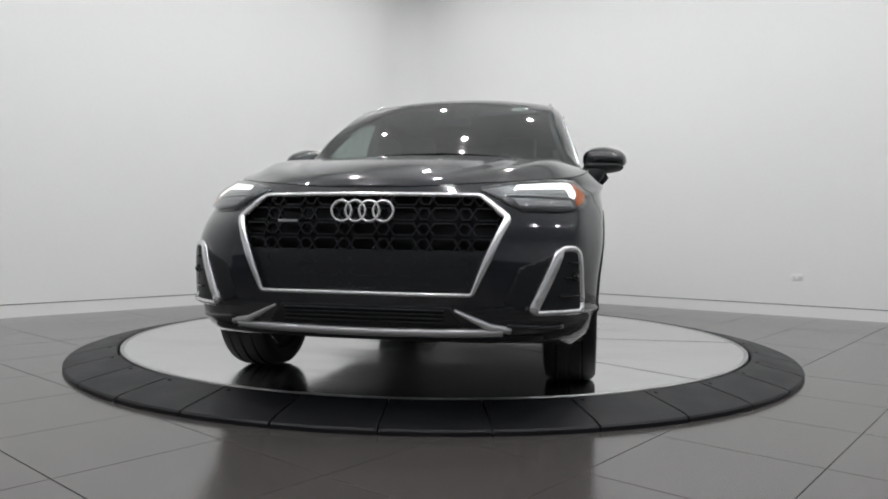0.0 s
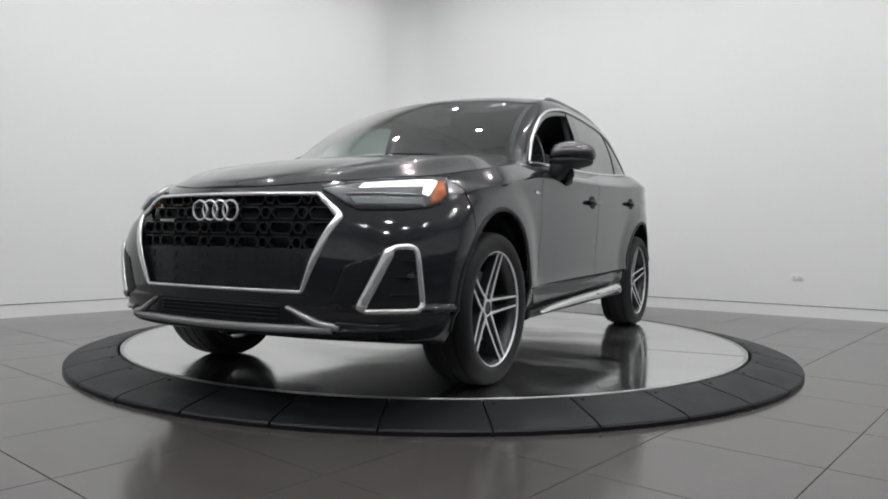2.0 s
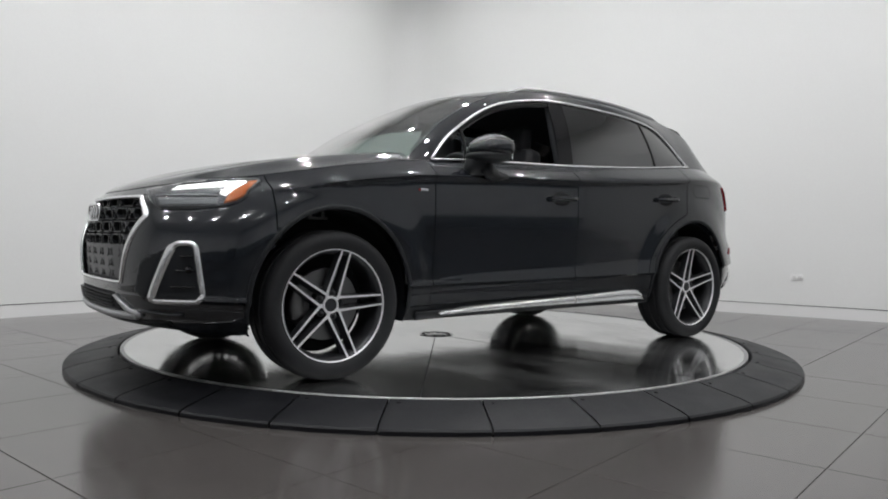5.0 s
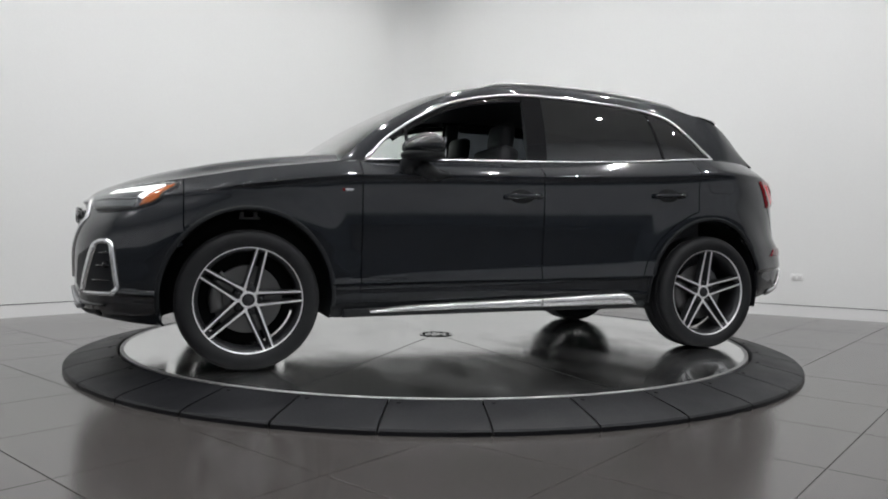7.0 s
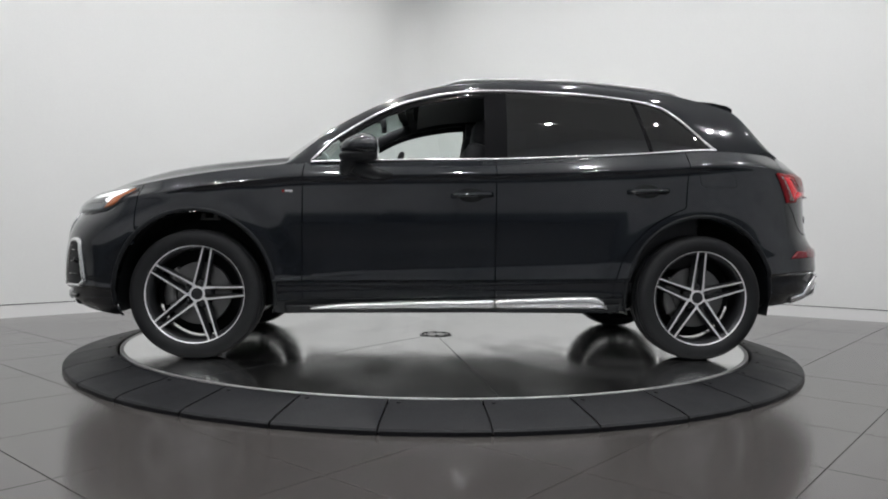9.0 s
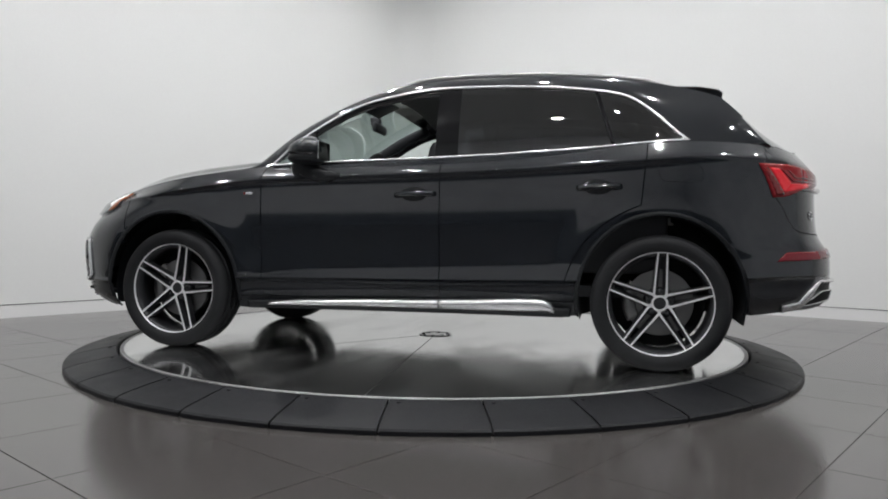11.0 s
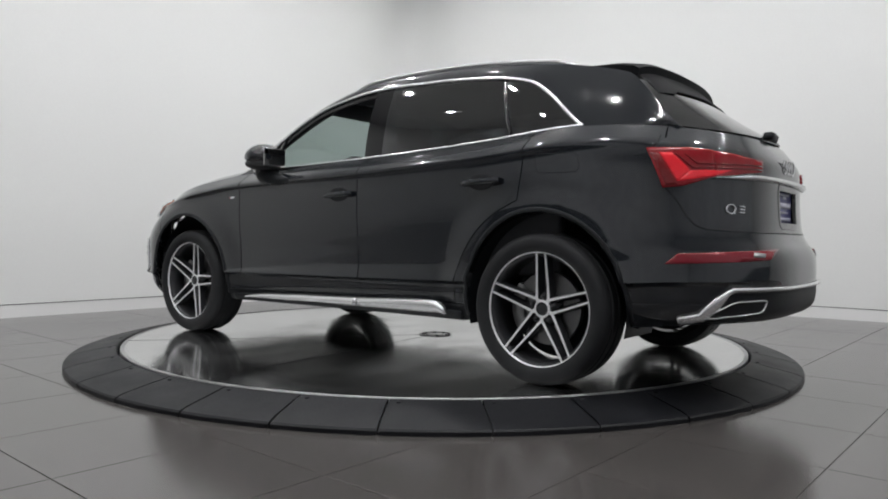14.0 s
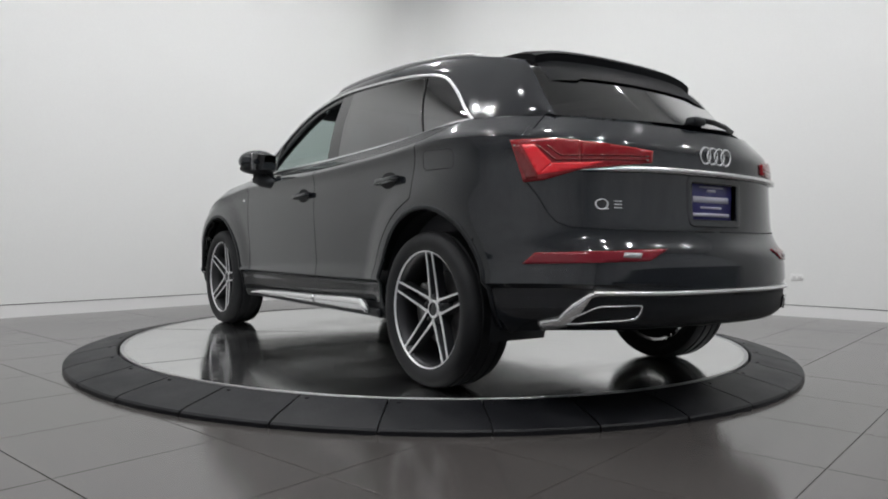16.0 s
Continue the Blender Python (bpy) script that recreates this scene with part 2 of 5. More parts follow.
tagged(wall("added_strip_south", LEFT_END, BACK, M_DARK_STRIP, 0.0, STRIP_Z)[0], "unseen dark grey strip added to darken the car's reflections")
tagged(wall("added_strip_east", BACK, RIGHT_END, M_DARK_STRIP, 0.0, STRIP_Z)[0], "unseen dark grey strip added to darken the car's reflections")
COVE = 0.5
mid_ = (DIR_L + DIR_R).normalized()
half_ = math.acos(DIR_L.dot(DIR_R)) / 2
cove_c = CORNER + mid_ * (COVE / math.sin(half_))
a_mid, sweep_ = math.atan2(-mid_.y, -mid_.x), math.pi / 2 - half_
bm = bmesh.new()
cols = []
for i in range(25):
    a = a_mid + sweep_ * (1 - 2 * i / 24)
    p, q = cove_c + Vector((math.cos(a), math.sin(a), 0)) * (COVE + 0.001), cove_c + Vector((math.cos(a), math.sin(a), 0)) * (COVE + 0.06)
    cols.append([bm.verts.new(p), bm.verts.new(p + Vector((0, 0, CEIL_Z))), bm.verts.new(q + Vector((0, 0, CEIL_Z))), bm.verts.new(q)])
for a, b in zip(cols, cols[1:]):
    for k in range(4):
        bm.faces.new((a[k], b[k], b[(k + 1) % 4], a[(k + 1) % 4]))
bm.faces.new(cols[0]), bm.faces.new(cols[-1][::-1])
tagged(sharp(link("wall_corner", bm, M_WALL)), "smooth white rounded corner of the studio wall", kind="structure")
for nm, a, b, o in (("baseboard_west", LEFT_END, CORNER, OUT_L), ("baseboard_north", CORNER, RIGHT_END, OUT_R)):
    bb, _ = wall(nm, a + o * 0.004, b + o * 0.004, M_TRIM, 0.0, 0.112, 0.1)
    tagged(bb, "white flush baseboard with a thin shadow gap above")
    gp, _ = wall("trim_" + nm[10:], a + o * 0.02, b + o * 0.02, M_DARK, 0.112, 0.12, 0.1)
    tagged(gp, "dark shadow gap between wall and baseboard")
bm = bmesh.new()
for z in (CEIL_Z, CEIL_Z + 0.15):
    bm.faces.new([bm.verts.new(v + Vector((0, 0, z))) for v in (CORNER, RIGHT_END, BACK, LEFT_END)])
tagged(link("ceiling", bm, M_CEIL, smooth=False), "plain grey studio ceiling", kind="structure")

# floor: grout bed and tiles
bm = bmesh.new()
bm.faces.new([bm.verts.new(v + Vector((0, 0, -0.003))) for v in (CORNER + Vector((0, .3, 0)), RIGHT_END + Vector((.4, 0, 0)), BACK + Vector((0, -.4, 0)), LEFT_END + Vector((-.4, 0, 0)))])
FLOOR = tagged(link("floor", bm, M_GROUT, smooth=False), "large dark grey porcelain floor tiles", kind="structure")


def downlight(p, direction=(0, 0, -1)):
    root = new("downlight")
    root.location = p
    bm = bmesh.new()
    lathe(bm, [(0.044, 0.0), (0.044, -0.012), (0.11, -0.012), (0.115, 0.0)], 24, "Z")
    part("ring", bm, M_CANLIGHT, root)
    bm = bmesh.new()
    bmesh.ops.create_circle(bm, cap_ends=True, segments=20, radius=0.042)
    for v in bm.verts:
        v.co.z -= 0.004
    for f in bm.faces:
        if f.normal.z > 0:
            f.normal_flip()
    part("lens", bm, M_BULB, root)
    return tagged(root, "round recessed white ceiling downlight, switched on", "ceiling light", "ceiling downlights")


first = None
for i in range(5):
    for j in range(5):
        p = CORNER + DIR_L * (1.4 + 1.75 * i) + DIR_R * (1.4 + 1.75 * j)
        p.z = CEIL_Z
        first = downlight(p) if first is None else copy_thing(first, Matrix.Translation(p)) and first

# stand of the studio camera, seen only as a dark shape mirrored in the paint
stand = new("camera_stand")
stand.location = (0.0, -5.55, 0)
bm = bmesh.new()
for k in range(3):
    a = radians(90 + 120 * k)
    sweep(bm, [Vector((0.05 * math.cos(a), 0.05 * math.sin(a), 0.72)), Vector((0.30 * math.cos(a), 0.30 * math.sin(a), 0.0))], [Vector((0, 0, 1))] * 2, 0.02, 0.02)
part("tripod", bm, M_PLASTIC, stand, "black tripod legs")
bm = bmesh.new()
bmesh.ops.create_uvsphere(bm, u_segments=24, v_segments=14, radius=1.0)
for v in bm.verts:
    x, y, z = [math.copysign(abs(c) ** 0.75, c) for c in v.co]
    v.co = Vector((x * 0.25, y * 0.15, 0.66 + z * 0.30))
part("hood_box", bm, M_PLASTIC, stand, "black camera housing")
tagged(stand, "black camera stand mirrored in the car's flank", "stand")

# ---- turntable ----
R_DISC, R_IN, R_OUT = 2.03, 2.045, 2.326
disc = new("turntable_disc")
disc.location.z = DISC_Z
bm = bmesh.new()
lathe(bm, [(0.0005, 0), (0.10, 0), (0.6, 0), (1.2, 0), (R_DISC - 0.022, 0), (R_DISC - 0.022, -0.05)], 192, "Z")
sharp(part("plate", bm, M_DISC, disc))
bm = bmesh.new()
lathe(bm, [(R_DISC - 0.0215, -0.05), (R_DISC - 0.0215, 0.002), (R_DISC - 0.003, 0.003), (R_DISC, 0.0), (R_DISC, -0.05)], 192, "Z")
sharp(part("rim_band", bm, M_EDGE, disc, "bright steel edge band"))
for a in (52, 95):
    bm = bmesh.new()
    box(bm, (R_DISC + 0.1) / 2, 0, 0.0, R_DISC - 0.14, 0.004, 0.0016)
    o = part("seam", bm, M_DARK, disc, "thin joint between steel plates", False)
    o.rotation_euler.z = radians(a)
bm = bmesh.new()
lathe(bm, [(0.001, 0.003), (0.075, 0.003), (0.085, 0.001), (0.10, 0.001), (0.105, 0.004), (0.118, 0.004), (0.12, 0.0)], 40, "Z")
sharp(part("centre_cover", bm, M_STEEL, disc, "round steel cover plate"))
for k in range(8):
    bm = bmesh.new()
    bmesh.ops.create_cone(bm, cap_ends=True, segments=8, radius1=0.011, radius2=0.009, depth=0.007)
    o = part("bolt", bm, M_DARK, disc)
    o.location = (0.09 * math.cos(k * math.pi / 4), 0.09 * math.sin(k * math.pi / 4), 0.004)
tagged(disc, "round polished steel turntable plate carrying the car", "turntable")

ring = new("turntable_ramp")
N_SEG = 33
SEG_OFF = radians(-95.4)
for k in range(N_SEG):
    a0, a1 = SEG_OFF + 2 * math.pi * k / N_SEG, SEG_OFF + 2 * math.pi * (k + 1) / N_SEG
    gap = 0.0045
    bm = bmesh.new()
    prof = [(R_IN, 0.0), (R_IN, DISC_Z - 0.004), (R_IN + 0.008, DISC_Z + 0.003), (R_OUT - 0.055, 0.040), (R_OUT - 0.008, 0.026), (R_OUT, 0.018), (R_OUT + 0.001, 0.0)]
    lathe(bm, prof, 6, "Z", a0 + gap / 2.2, a1 - gap / 2.2)
    ends = [e for e in bm.edges if e.is_boundary]
    bmesh.ops.holes_fill(bm, edges=ends)
    sharp(part("ramp_segment", bm, M_RUBBER, ring), 25)
    for s in (0.035,):
        bm = bmesh.new()
        bmesh.ops.create_cone(bm, cap_ends=True, segments=10, radius1=0.011, radius2=0.009, depth=0.005)
        o = part("bolt", bm, M_DARK, ring, "dark screw head")
        aa = a0 + 0.022
        rr = R_IN + 0.04
        o.location = (rr * math.cos(aa), rr * math.sin(aa), DISC_Z - 0.003)
bm = bmesh.new()
lathe(bm, [(R_IN + 0.004, 0.0), (R_IN + 0.004, DISC_Z - 0.02), (R_OUT - 0.06, 0.028), (R_OUT - 0.01, 0.004)], 128, "Z")
part("bed", bm, M_DARK, ring)
bm = bmesh.new()
lathe(bm, [(1.9, 0.02), (R_IN + 0.003, 0.02)], 128, "Z")
part("pit", bm, M_DARK, ring)
tagged(ring, "black rubber ramp ring of bolted segments round the turntable", "ramp")

# ---- car ----
car = new("car")
car.location = (0, 0, 0)
tagged(car, "black mid-size SUV with silver trim parked on the turntable", "car")
WB, HUB_Z, TYRE_R = 1.4095, 0.356, 0.357
ARCH_R = 0.425

XF = [(0.22, 2.10), (0.27, 2.205), (0.30, 2.24), (0.34, 2.258), (0.46, 2.272), (0.62, 2.285), (0.78, 2.275), (0.84, 2.25), (0.88, 2.215), (0.93, 2.16)]
XR = [(0.24, 2.16), (0.31, 2.27), (0.37, 2.35), (0.45, 2.36), (0.58, 2.36), (0.64, 2.345), (0.68, 2.315), (0.74, 2.288), (0.90, 2.275), (1.03, 2.275), (1.08, 2.255), (1.16, 2.20), (1.22, 2.16)]
AF = [(0.2, 0.52), (0.6, 0.54), (0.8, 0.66), (0.92, 0.85)]
# roundness of the corners in plan: 2 an ellipse, 3 boxier
NF = [(0.45, 3.0), (0.62, 2.75), (0.72, 2.5), (0.80, 2.2), (0.95, 2.2)]
AR = [(0.3, 0.75), (0.6, 0.80), (0.9, 0.88), (1.1, 1.0)]
ZT = [(-2.3, 1.15), (-2.15, 1.165), (-1.9, 1.195), (-1.55, 1.205), (-1.0, 1.165), (-0.27, 1.128), (0.3, 1.112), (0.8, 1.092), (0.95, 1.08), (1.1, 1.06), (1.4, 1.015), (1.74, 0.956), (1.9, 0.934), (2.1, 0.906), (2.2, 0.887), (2.3, 0.875)]
ZB = [(-2.4, 0.335), (-2.1, 0.325), (-1.8, 0.30), (-1.0, 0.27), (1.0, 0.25), (1.75, 0.23), (1.95, 0.245), (2.1, 0.262), (2.3, 0.272)]
# half width over relative height
WV = [(0.0, 0.820), (0.06, 0.842), (0.12, 0.857), (0.16, 0.863), (0.200, 0.868), (0.221, 0.8915), (0.232, 0.8905), (0.292, 0.8815), (0.300, 0.8812), (0.36, 0.8845), (0.42, 0.888), (0.50, 0.894), (0.62, 0.902), (0.76, 0.903), (0.85, 0.901), (0.893, 0.911), (0.902, 0.911), (0.918, 0.900), (0.955, 0.860), (1.0, 0.808)]
# top of the slanted lower door facet over x, as a relative height
FACET = [(-1.2, 0.325), (-0.9, 0.32), (0.0, 0.295), (0.55, 0.275), (0.8, 0.25), (1.0, 0.245)]


def side_taper(x):
    return lerp_tab([(-2.4, -0.035), (-1.9, -0.012), (-1.4, 0.008), (-0.8, 0.0), (0.7, 0.0), (1.4, 0.014), (1.75, 0.018), (1.95, 0.010), (2.3, -0.008)], x)


def flank(x, v):
    """Half width of the flank, fuller at the top of the front wings."""
    top = lerp_tab(FACET, x)
    if 0.232 < v < top:
        v = 0.232 + (v - 0.232) * 0.068 / (top - 0.232)
    elif top <= v < 0.42:
        v = 0.300 + (v - top) * 0.12 / (0.42 - top)
    full = 0.045 * max(0.0, (v - 0.88) / 0.12) * min(1.0, max(0.0, (x - 0.8) / 0.5))
    return lerp_tab(WV, v) + side_taper(x) + full


XC = 1.72


def half_width(x, v, z):
    """Half width of the body at x, at relative height v."""
    xe, A = (lerp_tab(XF, z), lerp_tab(AF, z)) if x >= 0 else (lerp_tab(XR, z), lerp_tab(AR, z))
    x_side = xe - A
    t = min(1.0, max(0.0, (abs(x) - x_side) / A))
    n = lerp_tab(NF, z) if x >= 0 else 3.0
    return flank(x, v) * (1 - t**n) ** (1 / n)


def height(x, v):
    return lerp_tab(ZB, x) * (1 - v) + lerp_tab(ZT, x) * v


def outline(s, v):
    """Body side surface. s from -1 (rear middle) over 0 (flank) to 1 (front middle), v from 0 (sill) to 1 (top edge)."""
    q = abs(s)
    if q <= 0.5:
        if s >= 0:
            x = s / Q_D1 * D1 if s < Q_D1 else D1 + (XC - D1) * (s - Q_D1) / (0.5 - Q_D1)
        else:
            zz = height(-1.1, v)
            k = seam_x(zz)
            x = q / Q_D2 * D2 if q < Q_D2 else (D2 + (k - D2) * (q - Q_D2) / (Q_D3 - Q_D2) if q < Q_D3 else k + (-XC - k) * (q - Q_D3) / (0.5 - Q_D3))
        z = height(x, v)
        return Vector((x, half_width(x, v, z), z))
    x = XC if s > 0 else -XC
    e = (q - 0.5) / 0.5
    z = height(x, v)
    for _ in range(4):
        xe, A = (lerp_tab(XF, z), lerp_tab(AF, z)) if s > 0 else (lerp_tab(XR, z), lerp_tab(AR, z))
        t0 = min(1.0, max(0.0, (XC - xe + A) / A))
        n = lerp_tab(NF, z) if s > 0 else 3.0
        p0 = math.asin(t0 ** (n / 2))
        ph = p0 + (math.pi / 2 - p0) * e
        x = (xe - A + A * math.sin(ph) ** (2 / n)) * (1 if s > 0 else -1)
        z = height(x, v)
    w = flank(x, v)
    return Vector((x, w * max(0.0, math.cos(ph)) ** (2 / n) if q < 1 else 0.0, z))


def seam_x(z):
    """Rear edge of the rear door."""
    low = -WB + math.sqrt(max(0.0, 0.50**2 - (max(z, HUB_Z) - HUB_Z) ** 2))
    return max(low, -1.30 - 0.1 * (z - 0.8)) if z < 0.83 else -1.30 - 0.1 * (z - 0.8)


D1, D2 = 0.835, -0.235     # door edges
Q_D1, Q_D2, Q_D3 = 0.24, 0.08, 0.36
NS_END = 56


def steps(a, b, n):
    return [a + (b - a) * i / n for i in range(n)]


sv = steps(-1, -0.5, NS_END) + steps(-0.5, -Q_D3, 24) + steps(-Q_D3, -Q_D2, 48) + steps(-Q_D2, 0, 10) + steps(0, Q_D1, 36) + steps(Q_D1, 0.5, 44) + steps(0.5, 1, NS_END) + [1.0]
I_D3, I_D2 = NS_END + 24, NS_END + 72
I_D1 = I_D2 + 46
I_XC = I_D1 + 44
VV = sorted({i / 42 for i in range(43) if not 0.2 < i / 42 < 0.222} | {0.09, 0.2, 0.221, 0.235, 0.25, 0.27, 0.28, 0.29, 0.30, 0.32, 0.35, 0.44, 0.875, 0.893, 0.902, 0.918, 0.955})
V_SILL, V_BUMPER = VV.index(0.09), VV.index(0.44)
I_TG = 42
GRID = [[outline(s, v) for v in VV] for s in sv]

def arch_r(sin_a):
    """Wheel-arch radius, a little taller than wide."""
    return ARCH_R + 0.034 * max(0.0, sin_a) ** 2


def arch_d(x, z, hx):
    d = math.hypot(x - hx, z - HUB_Z)
    return d / arch_r((z - HUB_Z) / max(d, 1e-6))


# wheel arches: pull the nearest points onto the circle
for hx in (WB, -WB):
    for row in GRID:
        for p in row:
            d = arch_d(p.x, p.z, hx)
            q = min(1.0, max(0.0, (d - 1.06) / 0.40))
            p.y += 0.017 * (1 - q * q * (3 - 2 * q)) if d > 0.8 and abs(p.x) < 2.0 else 0.0


def in_arch(p):
    return min(arch_d(p.x, p.z, WB), arch_d(p.x, p.z, -WB)) < 0.99 and abs(p.y) > 0.5


GRILLE = [(-0.455, 0.853), (0.455, 0.853), (0.565, 0.765), (0.435, 0.462), (-0.435, 0.462), (-0.565, 0.765)]


def inside(poly, y, z):
    c = False
    n = len(poly)
    for i in range(n):
        (y0, z0), (y1, z1) = poly[i], poly[i - 1]
        if (z0 > z) != (z1 > z) and y < (y1 - y0) * (z - z0) / (z1 - z0) + y0:
            c = not c
    return c


def region(c, i, k):
    if c.x > 1.5 and inside(GRILLE, c.y, c.z):
        return "grille_hole"
    if in_arch(c):
        return "arch_hole"
    if c.x < -2.0 and abs(c.y) < 0.184 and 0.752 < c.z < 0.945:
        return "plate_hole"
    if i >= I_XC:
        return "front_bumper"
    if k < V_SILL and abs(c.x) < 1.2:
        return "sill"
    if i >= I_D1:
        return "front_fender"
    if i >= I_D2:
        return "front_door"
    if i >= I_D3:
        return "rear_door"
    if k < V_BUMPER and c.x < -1.75:
        return "rear_bumper"
    if i < I_TG:
        return "tailgate"
    return "rear_quarter"


def groove(bm, depth=0.010, width=0.003):
    bmesh.ops.recalc_face_normals(bm, faces=bm.faces[:])
    bmesh.ops.inset_region(bm, faces=bm.faces[:], thickness=width, depth=0.0, use_boundary=True, use_even_offset=False)
    bm.normal_update()
    for v in bm.verts:
        if v.is_boundary and not (v.co.x < -1.6 and v.co.z < 1.13 and arch_d(v.co.x, v.co.z, -WB) > 1.04):
            n = v.normal if v.normal.dot(Vector((v.co.x, v.co.y * 2, v.co.z - 0.7))) > 0 else -v.normal
            v.co -= n * depth


def build_tub():
    quads = {}
    tub = bmesh.new()
    for side in (1, -1):
        pts = [[Vector((p.x, p.y * side, p.z)) for p in row] for row in GRID]
        for i in range(len(pts) - 1):
            for k in range(len(VV) - 1):
                q = [pts[i][k], pts[i + 1][k], pts[i + 1][k + 1], pts[i][k + 1]]
                c = (q[0] + q[1] + q[2] + q[3]) / 4
                key = region(c, i, k)
                if key in ("front_bumper", "rear_bumper", "tailgate", "grille_hole", "plate_hole"):
                    side_key = key
                else:
                    side_key = key + (".L" if side > 0 else ".R")
                quads.setdefault(side_key, []).append(q if side > 0 else q[::-1])
                f = [tub.verts.new(p) for p in q]
                tub.faces.new(f if side > 0 else f[::-1])
    tub.normal_update()
    tree = BVHTree.FromBMesh(tub)
    tub.free()
    obs = {}
    for key, qs in quads.items():
        base = key.split(".")[0]
        if base in ("arch_hole", "grille_hole", "plate_hole"):
            continue
        bm = bmesh.new()
        for q in qs:
            try:
                bm.faces.new([bm.verts.new(p) for p in q])
            except ValueError:
                pass
        bmesh.ops.remove_doubles(bm, verts=bm.verts[:], dist=0.0004)
        for v in bm.verts:
            if v.is_boundary:
                for hx in (WB, -WB):
                    d = arch_d(v.co.x, v.co.z, hx)
                    if abs(d - 1) < 0.055 and abs(v.co.y) > 0.6:
                        k = 0.995 / d
                        v.co.x, v.co.z = hx + (v.co.x - hx) * k, HUB_Z + (v.co.z - HUB_Z) * k
        groove(bm)
        obs[key] = sharp(part(base, bm, M_PLASTIC if base == "sill" else M_PAINT, car), 28)
    return tree, obs


TUB, PANELS = build_tub()

# ---- hood ----
ZC = [(0.8, 1.15), (1.0, 1.142), (1.34, 1.110), (1.67, 1.061), (1.9, 1.011), (2.05, 0.965), (2.15, 0.927), (2.215, 0.89), (2.3, 0.87)]
HOOD_X0 = 0.90


def build_hood():
    bm = bmesh.new()
    n = 28
    rows = []
    for s in sv:
        e = outline(s, 1.0)
        if e.x < HOOD_X0 - 0.02:
            continue
        row = []
        for k in range(-n, n + 1):
            t = k / n
            a = abs(t)
            rise = 1 - a**2.6
            crease = 0.026 * math.exp(-(((a - 0.80) / 0.09) ** 2)) * min(1, max(0, (2.1 - e.x) / 0.5))
            crease += 0.010 * math.exp(-(((a - 0.60) / 0.028) ** 2)) * min(1, max(0, (2.1 - e.x) / 0.4))
            z = e.z + (max(lerp_tab(ZC, e.x), e.z + 0.0) - e.z) * rise + crease
            row.append(bm.verts.new((e.x, e.y * t, z)))
        rows.append(row)
    for a, b in zip(rows, rows[1:]):
        for k in range(2 * n):
            try:
                bm.faces.new((a[k], b[k], b[k + 1], a[k + 1]))
            except ValueError:
                pass
    bmesh.ops.remove_doubles(bm, verts=bm.verts[:], dist=0.0004)
    groove(bm, 0.016, 0.006)
    return sharp(part("hood", bm, M_PAINT, car), 28)


build_hood()

# ---- greenhouse ----
# stations: x, belt y z, window-top y z, gutter y z, crown z at the middle, bow of x towards the middle
T_Z = [(-1.56, 1.205), (-1.50, 1.25), (-1.355, 1.385), (-1.233, 1.466), (-1.01, 1.512), (-0.67, 1.537), (-0.3, 1.545), (0.0, 1.522), (0.328, 1.438), (0.653, 1.245), (0.80, 1.10)]
G_Z = [(-1.97, 1.19), (-1.90, 1.265), (-1.82, 1.36), (-1.76, 1.43), (-1.70, 1.475), (-1.42, 1.545), (-1.065, 1.590), (-0.71, 1.613), (-0.36, 1.615), (0.0, 1.590), (0.33, 1.495), (0.669, 1.315), (0.90, 1.125), (0.95, 1.085)]
G_Y = [(-1.97, 0.64), (-1.82, 0.61), (-1.70, 0.585), (-1.0, 0.605), (0.0, 0.615), (0.33, 0.64), (0.669, 0.695), (0.95, 0.78)]
C_Z = [(-1.97, 1.175), (-1.90, 1.26), (-1.82, 1.365), (-1.76, 1.45), (-1.70, 1.505), (-1.42, 1.585), (-1.065, 1.635), (-0.71, 1.660), (-0.36, 1.665), (0.0, 1.643), (0.28, 1.560), (0.669, 1.35), (0.95, 1.150)]
BOW = [(-1.97, -0.24), (-1.85, -0.13), (-1.70, -0.02), (-1.5, 0.0), (0.0, 0.0), (0.3, 0.06), (0.95, 0.12)]
X_END = -1.97


# how far the glass stands in from the shoulder
INSET = [(-1.97, 0.0), (-1.8, 0.03), (-1.55, 0.056), (-1.0, 0.050), (-0.3, 0.022), (0.3, 0.004), (0.8, 0.0)]


def upper(x):
    zb = lerp_tab(ZT, x)
    ins = lerp_tab(INSET, x)
    B = Vector((x, half_width(x, 1.0, zb) - ins, zb + 0.12 * ins))
    G = Vector((x, lerp_tab(G_Y, x), max(lerp_tab(G_Z, x), B.z + 0.004)))
    if -1.55 < x < 0.80:
        tz = max(lerp_tab(T_Z, x), B.z + 0.002)
    else:
        tz = B.z + 0.001
    f = (tz - B.z) / max(0.01, G.z - B.z)
    T = Vector((x, B.y + (G.y + 0.045 - B.y) * f, tz))
    return B, T, G


XS = sorted({round(X_END + i * 0.02, 3) for i in range(147)} | {-1.55, 0.80, D2 + 0.055, D2 - 0.075, -1.12, 0.28, -1.70, 0.95})
NW, NG, NC = 8, 4, 14


